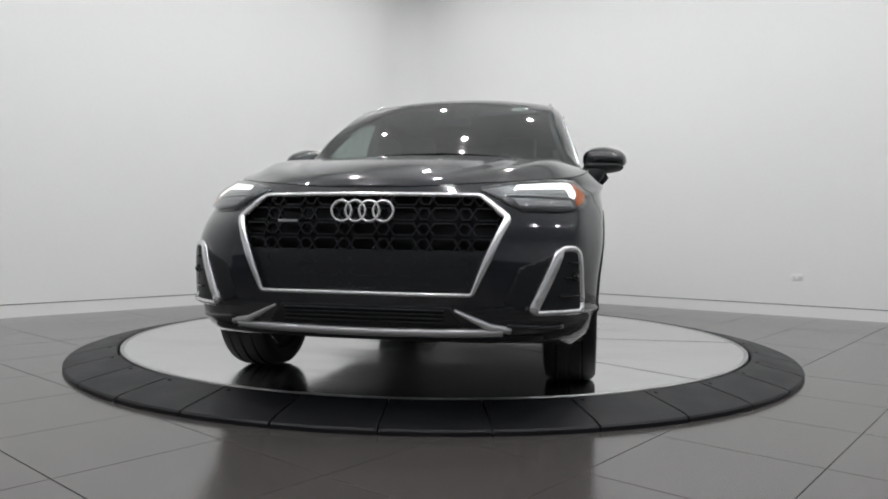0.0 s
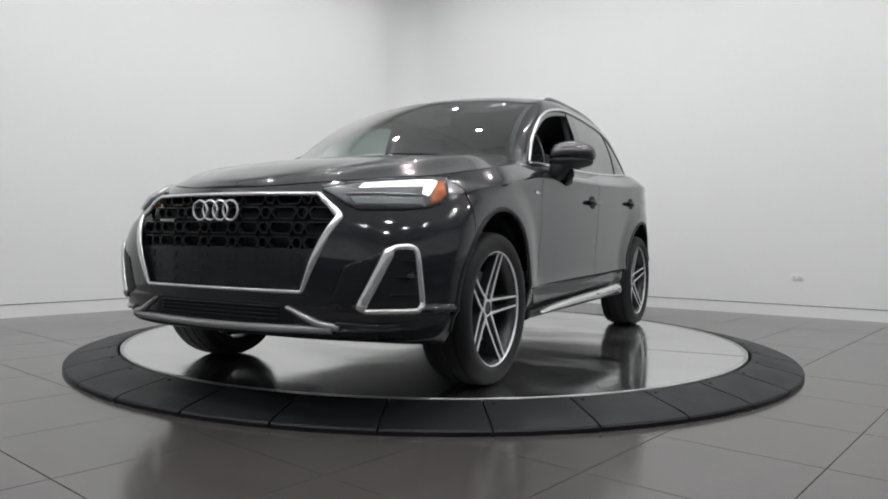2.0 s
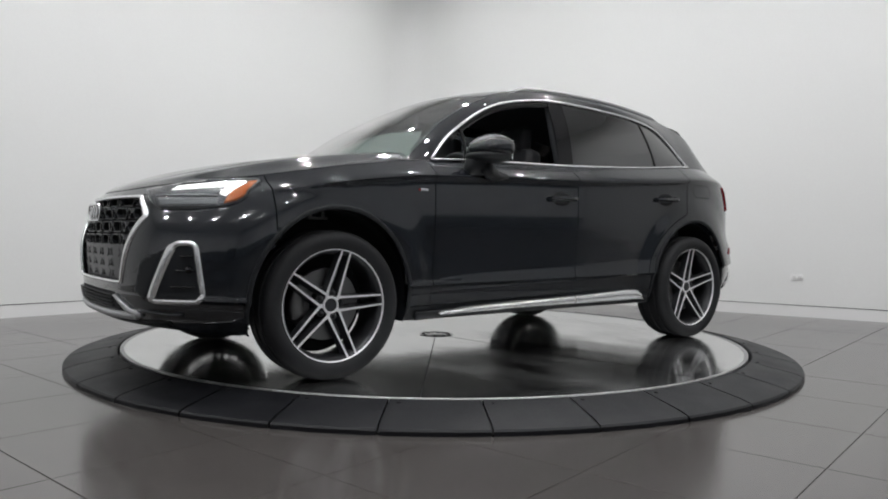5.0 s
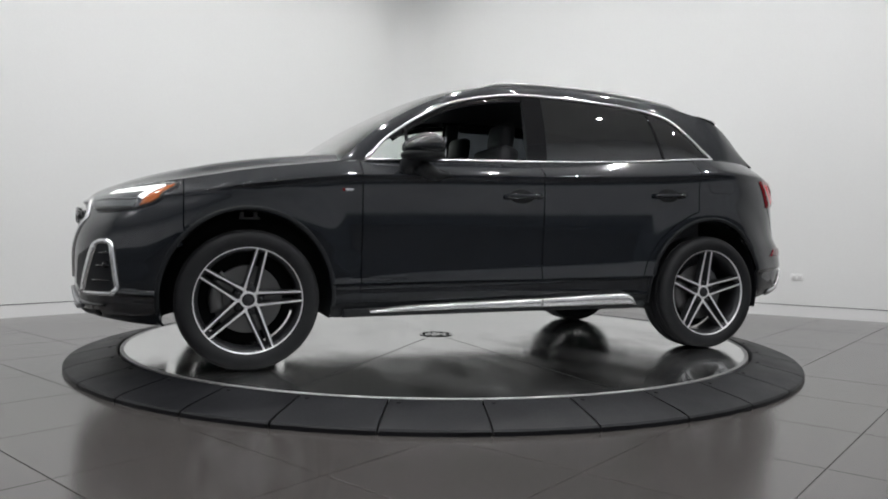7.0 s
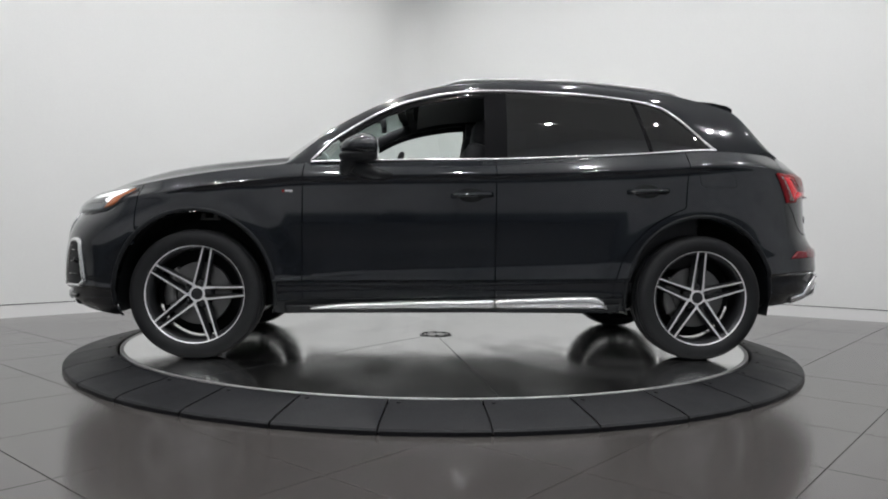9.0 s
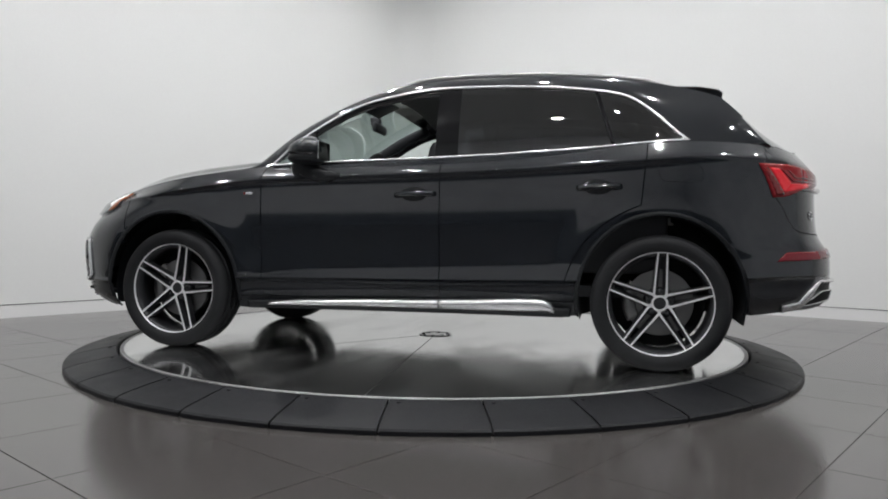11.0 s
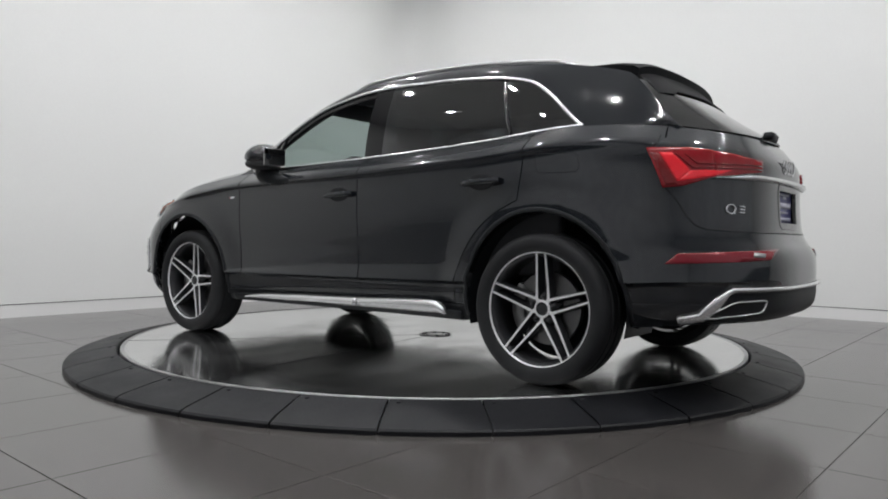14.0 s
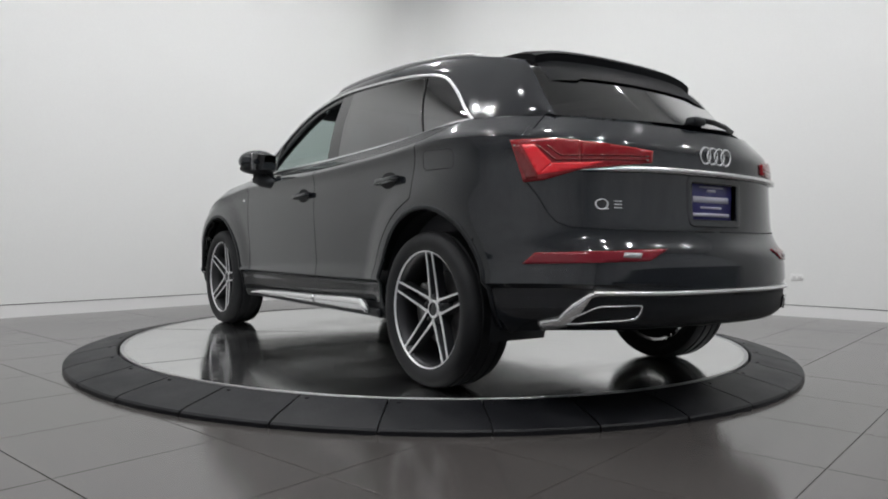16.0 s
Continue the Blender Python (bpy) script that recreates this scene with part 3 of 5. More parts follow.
def build_upper():
    groups = {}
    for side in (1, -1):
        rows = []
        for x in XS:
            B, T, G = upper(x)
            pts = [Vector((x, half_width(x, 1.0, lerp_tab(ZT, x)), lerp_tab(ZT, x)))]
            for k in range(NW + 1):
                t = k / NW
                p = B.lerp(T, t)
                p.y += 0.018 * math.sin(math.pi * t) * min(1, (T.z - B.z) / 0.3)
                pts.append(p)
            for k in range(1, NG + 1):
                t = k / NG
                p = T.lerp(G, t)
                p.y += 0.012 * math.sin(math.pi * t)
                pts.append(p)
            zc, bow = lerp_tab(C_Z, x), lerp_tab(BOW, x)
            for k in range(1, NC + 1):
                t = 1 - k / NC
                pts.append(Vector((x + bow * (1 - t * t), G.y * t, G.z + (zc - G.z) * (1 - t**2.2))))
            rows.append([Vector((p.x, p.y * side, p.z)) for p in pts])
        for i in range(len(rows) - 1):
            xm = (XS[i] + XS[i + 1]) / 2
            for k in range(len(rows[0]) - 1):
                q = [rows[i][k], rows[i + 1][k], rows[i + 1][k + 1], rows[i][k + 1]]
                if k == 0:
                    key = "shoulder" + (".L" if side > 0 else ".R")
                elif k < NW + 1:
                    if not -1.55 < xm < 0.80:
                        continue
                    if D2 - 0.075 < xm < D2 + 0.055:
                        key = "b_pillar"
                    elif xm > 0:
                        key = "front_side_window" if xm < 9 else ""
                    else:
                        key = "front_side_window" if xm > D2 else ("rear_side_window" if xm > -1.12 else "quarter_window")
                    key += ".L" if side > 0 else ".R"
                elif k < NW + 1 + NG:
                    key = "roof_side" + (".L" if side > 0 else ".R")
                else:
                    key = "windshield" if xm > 0.28 else ("roof" if xm > -1.70 else "rear_window")
                groups.setdefault(key, []).append(q if side > 0 else q[::-1])
    look_up = {"b_pillar": M_GLOSSBLACK, "front_side_window": M_GLASS, "rear_side_window": M_PRIVACY, "quarter_window": M_PRIVACY,
               "roof_side": M_PAINT, "shoulder": M_PAINT, "windshield": M_SHIELD, "roof": M_PAINT, "rear_window": M_PRIVACY}
    for key, qs in groups.items():
        if key == "front_side_window.L":
            continue    # the driver's window is lowered
        base = key.split(".")[0]
        bm = bmesh.new()
        for q in qs:
            try:
                bm.faces.new([bm.verts.new(p) for p in q])
            except ValueError:
                pass
        bmesh.ops.remove_doubles(bm, verts=bm.verts[:], dist=0.0004)
        if base in ("roof",):
            groove(bm, 0.004, 0.004)
        o = part(base, bm, look_up[base], car)
        if "window" in base or base == "windshield":
            o.visible_shadow = False


build_upper()


# ---- wheels ----
def build_wheel():
    w = new("wheel")
    w.parent = car
    bm = bmesh.new()
    R = TYRE_R
    prof = [(0.262, 0.098), (0.272, 0.112), (0.30, 0.122), (0.325, 0.121), (0.342, 0.110), (0.351, 0.094), (0.355, 0.080), (0.355, 0.064), (0.349, 0.061), (0.349, 0.053), (R, 0.050), (R, 0.012), (0.350, 0.009), (0.350, -0.009), (R, -0.012),
            (R, -0.050), (0.349, -0.053), (0.349, -0.061), (0.355, -0.064), (0.355, -0.08), (0.342, -0.112), (0.30, -0.122), (0.262, -0.10)]
    lathe(bm, prof, 96)
    sharp(part("tyre", bm, M_TYRE, w), 40)
    bm = bmesh.new()
    lathe(bm, [(0.255, -0.10), (0.245, -0.06), (0.240, 0.03), (0.247, 0.08), (0.262, 0.097), (0.268, 0.099)], 96)
    rim = sharp(part("rim_barrel", bm, M_RIMDARK, w), 40)
    bm = bmesh.new()
    lathe(bm, [(0.262, 0.096), (0.264, 0.106), (0.275, 0.107), (0.279, 0.100)], 96)
    part("rim_lip", bm, M_RIM, w, "bright machined rim lip")
    # five twin spokes
    for k in range(5):
        a = radians(90 + 72 * k)
        bm = bmesh.new()
        bd = bmesh.new()
        rot = Matrix.Rotation(-a, 4, "Y")
        for sgn in (-1, 1):
            def q(r, t, o):
                return rot @ Vector((r, o, t))
            st = [(0.030, 0.028, 0.0075, 0.0595), (0.046, 0.0315, 0.0066, 0.061), (0.10, 0.0295, 0.0050, 0.068), (0.18, 0.026, 0.0046, 0.082), (0.266, 0.0225, 0.0046, 0.098)]
            top, low = [], []
            for r, c, h, o in st:
                top.append([bm.verts.new(q(r, sgn * (c - h), o)), bm.verts.new(q(r, sgn * (c + h), o)), bm.verts.new(q(r, sgn * (c + h), o - 0.006)), bm.verts.new(q(r, sgn * (c - h), o - 0.006))])
                low.append([bd.verts.new(q(r, sgn * (c - h), o - 0.0055)), bd.verts.new(q(r, sgn * (c + h + 0.001), o - 0.0055)), bd.verts.new(q(r, sgn * (c + h + 0.007), o - 0.045)), bd.verts.new(q(r, sgn * max(0.002, c - h - 0.014), o - 0.045))])
            for rows, b in ((top, bm), (low, bd)):
                for i in range(len(rows) - 1):
                    for j in range(4):
                        b.faces.new((rows[i][j], rows[i][(j + 1) % 4], rows[i + 1][(j + 1) % 4], rows[i + 1][j]))
                b.faces.new(rows[0]), b.faces.new(rows[-1])
        sp = part("spoke", bm, M_RIM, w, "machined silver twin spoke", False)
        part("spoke_core", bd, M_RIMDARK, sp, "dark grey painted spoke flank", False)
        # bolt
        bm = bmesh.new()
        lathe(bm, [(0.001, 0.052), (0.009, 0.052), (0.0105, 0.045), (0.0105, 0.036), (0.017, 0.036)], 12)
        o = part("wheel_bolt", bm, M_RIMDARK, w)
        aa = a
        o.location = (0.060 * math.cos(aa), 0.012, 0.060 * math.sin(aa))
    bm = bmesh.new()
    lathe(bm, [(0.001, 0.060), (0.028, 0.060), (0.034, 0.056), (0.050, 0.050), (0.075, 0.034), (0.085, 0.02), (0.085, 0.0)], 40)
    part("hub", bm, M_RIMDARK, w)
    bm = bmesh.new()
    lathe(bm, [(0.0315, 0.058), (0.032, 0.0635), (0.040, 0.063), (0.043, 0.059)], 40)
    part("hub_star", bm, M_RIM, w, "machined silver ring where the spokes meet")
    bm = bmesh.new()
    lathe(bm, [(0.026, 0.0605), (0.0265, 0.064), (0.030, 0.064), (0.031, 0.060)], 32)
    part("centre_cap", bm, M_RIMDARK, w, "dark ring of the centre cap")
    bm = bmesh.new()
    lathe(bm, [(0.08, 0.006), (0.172, 0.006), (0.174, 0.004), (0.174, -0.022), (0.08, -0.022)], 64)
    sharp(part("brake_disc", bm, M_BRAKE, w), 40)
    # opaque black disc added for the shade behind the spokes
    bm = bmesh.new()
    lathe(bm, [(0.001, -0.09), (0.24, -0.09)], 48)
    part("shade_disc", bm, M_DARK, w)
    bm = bmesh.new()
    lathe(bm, [(0.12, 0.010), (0.125, 0.028), (0.185, 0.028), (0.19, 0.01), (0.19, -0.05), (0.12, -0.05)], 14, "Y", radians(-35), radians(35))
    bmesh.ops.holes_fill(bm, edges=[e for e in bm.edges if e.is_boundary])
    part("caliper", bm, M_BRAKE, w, "grey brake caliper")
    return w


w0 = build_wheel()
w0.location, w0.rotation_euler = (WB, 0.795, HUB_Z), (0, radians(-14), 0)
poses = [(WB, 0.795, 0, 0), (-WB, 0.795, 0, -2), (WB, -0.795, 180, 20), (-WB, -0.795, 180, 30)]
for x, y, rz, spin in poses[1:]:
    c = copy_thing(w0, Matrix.Translation((x, y, HUB_Z)) @ Matrix.Rotation(radians(rz), 4, "Z") @ Matrix.Rotation(radians(spin), 4, "Y"))
    c.parent = car

# wheel wells and arch lips
for hx in (WB, -WB):
    for sgn in (1, -1):
        bm = bmesh.new()
        lathe(bm, [(ARCH_R - 0.004, 0.86), (ARCH_R - 0.002, 0.55), (ARCH_R - 0.05, 0.52), (0.02, 0.52)], 40, "Y", radians(-14), radians(194))
        for v in bm.verts:
            k = 1 + 0.075 * max(0, v.co.z / ARCH_R) ** 2
            v.co = Vector((v.co.x * k + hx, v.co.y * sgn, v.co.z * k + HUB_Z))
        part("wheel_well", bm, M_PLASTIC, car, "black plastic wheel-well liner")

# suspension brackets at the top of the wheel wells
for hx in (WB, -WB):
    for sgn in (1, -1):
        bm = bmesh.new()
        box(bm, hx - 0.02, 0.66 * sgn, 0.772, 0.11, 0.03, 0.014, 0.004)
        box(bm, hx - 0.05, 0.66 * sgn, 0.790, 0.022, 0.022, 0.03, 0.004)
        box(bm, hx + 0.02, 0.66 * sgn, 0.790, 0.022, 0.022, 0.03, 0.004)
        part("suspension_bracket", bm, M_BRAKE, car, "grey steel suspension bracket")

# underbody
bm = bmesh.new()
box(bm, 0.0, 0, 0.29, 1.85, 1.60, 0.07, 0.02)
box(bm, 1.42, 0, 0.34, 1.2, 1.0, 0.16, 0.02)
box(bm, -1.45, 0, 0.37, 1.3, 1.0, 0.12, 0.02)
part("underbody", bm, M_PLASTIC, car, "black plastic underbody panel", False)


# ---- details laid on the body ----
C40, S40 = math.cos(radians(40)), math.sin(radians(40))


def on_body(mode, a, z, sgn=1):
    """Point and outward normal on the body. mode: front or rear (a is y), side (a is x), fcorner or rcorner (a runs along the slanted corner)."""
    if mode == "front":
        o, d = Vector((3.5, a, z)), Vector((-1, 0, 0))
    elif mode == "rear":
        o, d = Vector((-3.5, a, z)), Vector((1, 0, 0))
    elif mode == "side":
        o, d = Vector((a, 2.5 * sgn, z)), Vector((0, -sgn, 0))
    elif mode == "fcorner":
        d = Vector((-C40, -S40 * sgn, 0))
        o = Vector((-S40 * a, C40 * a * sgn, z)) - d * 4
    else:
        d = Vector((C40, -S40 * sgn, 0))
        o = Vector((S40 * a, C40 * a * sgn, z)) - d * 4
    loc, n, i, dist = TUB.ray_cast(o, d)
    if loc is None:
        loc, n, i, dist = TUB.find_nearest(o - d * 0 + d * 2)
    if n.dot(d) > 0:
        n = -n
    return loc, n


def patch(name, polys, mode, material, parent, lift=0.003, sgn=1, label="", step=0.015, skirt=0.01):
    """A thin panel following the body inside convex outlines."""
    bm = bmesh.new()
    for poly in polys:
        b2 = bmesh.new()
        a0, a1 = min(p[0] for p in poly), max(p[0] for p in poly)
        z0, z1 = min(p[1] for p in poly), max(p[1] for p in poly)
        na, nz = max(2, int((a1 - a0) / step) + 1), max(2, int((z1 - z0) / step) + 1)
        vs = [[b2.verts.new((a0 + (a1 - a0) * i / na, z0 + (z1 - z0) * k / nz, 0)) for k in range(nz + 1)] for i in range(na + 1)]
        for i in range(na):
            for k in range(nz):
                b2.faces.new((vs[i][k], vs[i + 1][k], vs[i + 1][k + 1], vs[i][k + 1]))
        area = sum(poly[i][0] * poly[(i + 1) % len(poly)][1] - poly[(i + 1) % len(poly)][0] * poly[i][1] for i in range(len(poly)))
        pp = poly if area > 0 else poly[::-1]
        for i in range(len(pp)):
            p, q = Vector((*pp[i], 0)), Vector((*pp[(i + 1) % len(pp)], 0))
            e = q - p
            if e.length < 1e-5:
                continue
            bmesh.ops.bisect_plane(b2, geom=b2.verts[:] + b2.edges[:] + b2.faces[:], plane_co=p, plane_no=(e.y, -e.x, 0), clear_outer=True)
        me = bpy.data.meshes.new("tmp")
        b2.to_mesh(me)
        b2.free()
        bm.from_mesh(me)
        bpy.data.meshes.remove(me)
    bmesh.ops.remove_doubles(bm, verts=bm.verts[:], dist=0.0005)
    for v in bm.verts:
        loc, n = on_body(mode, v.co.x, v.co.y, sgn)
        v.co = loc + n * lift
    edge = [e for e in bm.edges if e.is_boundary]
    r = bmesh.ops.extrude_edge_only(bm, edges=edge)
    for v in r["geom"]:
        if isinstance(v, bmesh.types.BMVert):
            loc, n, i, d = TUB.find_nearest(v.co)
            out = v.co - loc
            n = out.normalized() if out.length > 1e-5 else n
            v.co -= n * (lift + skirt)
    return part(name, bm, material, parent, label)


def bar(name, pts2, mode, material, parent, width, thick=0.008, closed=False, sgn=1, label="", lift=0.0, step=0.02, widths=None, tip=False):
    """A moulding along a line on the body."""
    pl = densify(pts2, step, closed)
    P, N = [], []
    for p in pl:
        loc, n = on_body(mode, p[0], p[1], sgn)
        P.append(loc + n * lift)
        N.append(n)
    ws = [widths(p[0], p[1]) for p in pl] if widths else None
    if tip:
        ws = [width * max(0.08, min(1, min(i, len(pl) - 1 - i) / (0.12 * len(pl)))) for i in range(len(pl))]
    bm = sweep(bmesh.new(), P, N, width, thick, closed, True, ws)
    return part(name, bm, material, parent, label)


def free_bar(name, P, N, material, parent, width, thick, closed=False, label="", widths=None):
    return part(name, sweep(bmesh.new(), P, N, width, thick, closed, True, widths), material, parent, label)


def torus(bm, c, r, t, flat="X", n=40, k=10, squash=1.0):
    rows = []
    for i in range(n):
        a = 2 * math.pi * i / n
        row = []
        for j in range(k):
            b = 2 * math.pi * j / k
            rr = r + t * math.cos(b)
            h = t * squash * math.sin(b)
            if flat == "X":
                row.append(bm.verts.new(c + Vector((h, rr * math.cos(a), rr * math.sin(a)))))
            else:
                row.append(bm.verts.new(c + Vector((rr * math.cos(a), h, rr * math.sin(a)))))
        rows.append(row)
    for i in range(n):
        for j in range(k):
            bm.faces.new((rows[i][j], rows[(i + 1) % n][j], rows[(i + 1) % n][(j + 1) % k], rows[i][(j + 1) % k]))


# grille
grille = new("grille")
grille.parent = car
gf = rounded(GRILLE, 0.014, 4)
bar("grille_frame", gf, "front", M_CHROME, grille, 0.03, 0.010, True, label="satin silver frame of the grille", lift=-0.002, step=0.012,
    widths=lambda y, z: 0.015 + 0.017 * min(1, max(0, (abs(y) - 0.425) / 0.07)) * (1 if z < 0.80 else 0.6))


def grille_x(y, z, back):
    return on_body("front", y, z)[0].x - back


def grille_sheet(name, zlo, zhi, back, material, label):
    bm = bmesh.new()
    rows = []
    for k in range(15):
        z = zlo + (zhi - zlo) * k / 14
        half = 0.435 + (z - 0.462) * (0.13 / 0.303) if z < 0.765 else 0.565 - (z - 0.765) * (0.11 / 0.088)
        half += 0.015
        rows.append([bm.verts.new((grille_x(half * i / 16, z, back), half * i / 16, z)) for i in range(-16, 17)])
    for a, b in zip(rows, rows[1:]):
        for i in range(32):
            bm.faces.new((a[i], a[i + 1], b[i + 1], b[i]))
    part(name, bm, material, grille, label)


# black sheet gives the depth behind the lattice its shade
grille_sheet("backing", 0.455, 0.862, 0.075, M_DARK, "black sheet painted as the shade behind the grille")
grille_sheet("lower_panel", 0.458, 0.632, 0.026, M_GRILLE, "closed dark lower grille panel")
G_COLS = [-0.56, -0.40, -0.24, -0.08, 0.08, 0.24, 0.40, 0.56]
G_ROWS = [0.655, 0.716, 0.777, 0.838]


def hex_ring(bm, y, z, r, w, back):
    x = grille_x(max(-0.5, min(0.5, y)), z, back)
    outer, inner, lo = [], [], []
    for k in range(6):
        a = math.pi / 3 * k
        ca, sa = math.cos(a), math.sin(a)
        outer.append((y + r * ca * 1.05, z + r * sa))
        inner.append((y + (r - w) * ca * 1.05, z + (r - w) * sa))
    vo = [bm.verts.new((x, *p)) for p in outer]
    vi = [bm.verts.new((x, *p)) for p in inner]
    bo = [bm.verts.new((x - 0.03, *p)) for p in outer]
    bi = [bm.verts.new((x - 0.03, *p)) for p in inner]
    for k in range(6):
        j = (k + 1) % 6
        bm.faces.new((vo[k], vo[j], vi[j], vi[k]))
        bm.faces.new((vo[k], bo[k], bo[j], vo[j]))
        bm.faces.new((vi[k], vi[j], bi[j], bi[k]))


def long_ring(bm, y0, y1, z, h, w, back):
    """Stretched six-sided cell between two columns."""
    rings = []
    for d, dx in ((0.0, 0.0), (w, 0.0), (0.0, 0.02), (w, 0.02)):
        c = 0.016
        p = [(y0 + d, z), (y0 + c + d * 0.5, z + h - d), (y1 - c - d * 0.5, z + h - d), (y1 - d, z), (y1 - c - d * 0.5, z - h + d), (y0 + c + d * 0.5, z - h + d)]
        rings.append([bm.verts.new((grille_x(max(-0.54, min(0.54, a)), z, back) - dx, a, b)) for a, b in p])
    o, i, bo, bi = rings
    for k in range(6):
        j = (k + 1) % 6
        bm.faces.new((o[k], o[j], i[j], i[k]))
        bm.faces.new((o[k], bo[k], bo[j], o[j]))
        bm.faces.new((i[k], i[j], bi[j], bi[k]))


def grille_half(z):
    return 0.435 + (z - 0.462) * (0.13 / 0.303) if z < 0.765 else 0.565 - (z - 0.765) * (0.11 / 0.088)


for z in G_ROWS:
    for y in G_COLS:
        if abs(y) > grille_half(z) - 0.02:
            continue
        bm = bmesh.new()
        hex_ring(bm, y, z, 0.028, 0.006, 0.021)
        part("grille_cell", bm, M_GRILLE, grille, smooth=False)
for z in G_ROWS:
    h = grille_half(min(z, 0.845)) - 0.004
    for c0, c1 in zip(G_COLS, G_COLS[1:]):
        y0, y1 = max(c0 + 0.024, -h), min(c1 - 0.024, h)
        if y1 - y0 < 0.03:
            continue
        bm = bmesh.new()
        long_ring(bm, y0, y1, z, 0.0265, 0.0055, 0.024)
        part("grille_mesh", bm, M_GRILLE, grille, smooth=False)
# closed lower panel carries the same lattice in low relief
for i, z in enumerate((0.597, 0.547, 0.499)):
    h = grille_half(z) - 0.03
    for c0, c1 in zip(G_COLS, G_COLS[1:]):
        if abs(c0) < h:
            bm = bmesh.new()
            hex_ring(bm, c0, z, 0.020, 0.005, 0.0240)
            part("panel_cell", bm, M_GRILLE, grille, smooth=False)
        y0, y1 = max(c0 + 0.022, -h), min(c1 - 0.022, h)
        if y1 - y0 > 0.03:
            bm = bmesh.new()
            long_ring(bm, y0, y1, z, 0.021, 0.004, 0.0240)
            part("panel_rib", bm, M_GRILLE, grille, smooth=False)
bm = bmesh.new()
for k in range(4):
    torus(bm, Vector((grille_x(0, 0.785, -0.004), -0.0855 + 0.057 * k, 0.785)), 0.0405, 0.0058, squash=0.8)
part("ring_emblem", bm, M_CHROME, grille, "polished metal emblem of four rings")
bm = bmesh.new()
box(bm, grille_x(-0.33, 0.745, 0.012), -0.325, 0.745, 0.006, 0.085, 0.010, 0.002)
part("grille_badge", bm, M_SILVER, grille, "small silver badge bar")

# front bumper: lower intake, silver blade, splitter
# black patch on the uncut bumper paints the dark between the slats
patch("lower_intake", [[(-0.40, 0.335), (0.40, 0.335), (0.345, 0.415), (-0.345, 0.415)]], "front", M_DARK, car, 0.002, label="black patch painted for the shade in the lower air intake")
for z in (0.352, 0.368, 0.384, 0.400):
    bar("intake_slat", [(-0.33, z), (0.33, z)], "front", M_PLASTIC, car, 0.006, 0.008, lift=0.002)
bar("lower_blade", [(-0.55, 0.321), (-0.3, 0.314), (0, 0.312), (0.3, 0.314), (0.55, 0.321)], "front", M_SILVER, car, 0.033, 0.016, label="silver lower bumper blade", lift=0.006)
for sg in (1, -1):
    bar("blade_wing", [(0.370 * sg, 0.404), (0.44 * sg, 0.368), (0.50 * sg, 0.340), (0.58 * sg, 0.326)], "front", M_SILVER, car, 0.028, 0.014, label="silver winglet of the bumper blade", lift=0.004,
        widths=lambda y, z: 0.010 + 0.017 * min(1, max(0, (abs(y) - 0.375) / 0.1)))
bar("splitter", [(-0.70, 0.292), (-0.4, 0.288), (0.4, 0.288), (0.70, 0.292)], "front", M_PLASTIC, car, 0.03, 0.008, label="black plastic splitter")

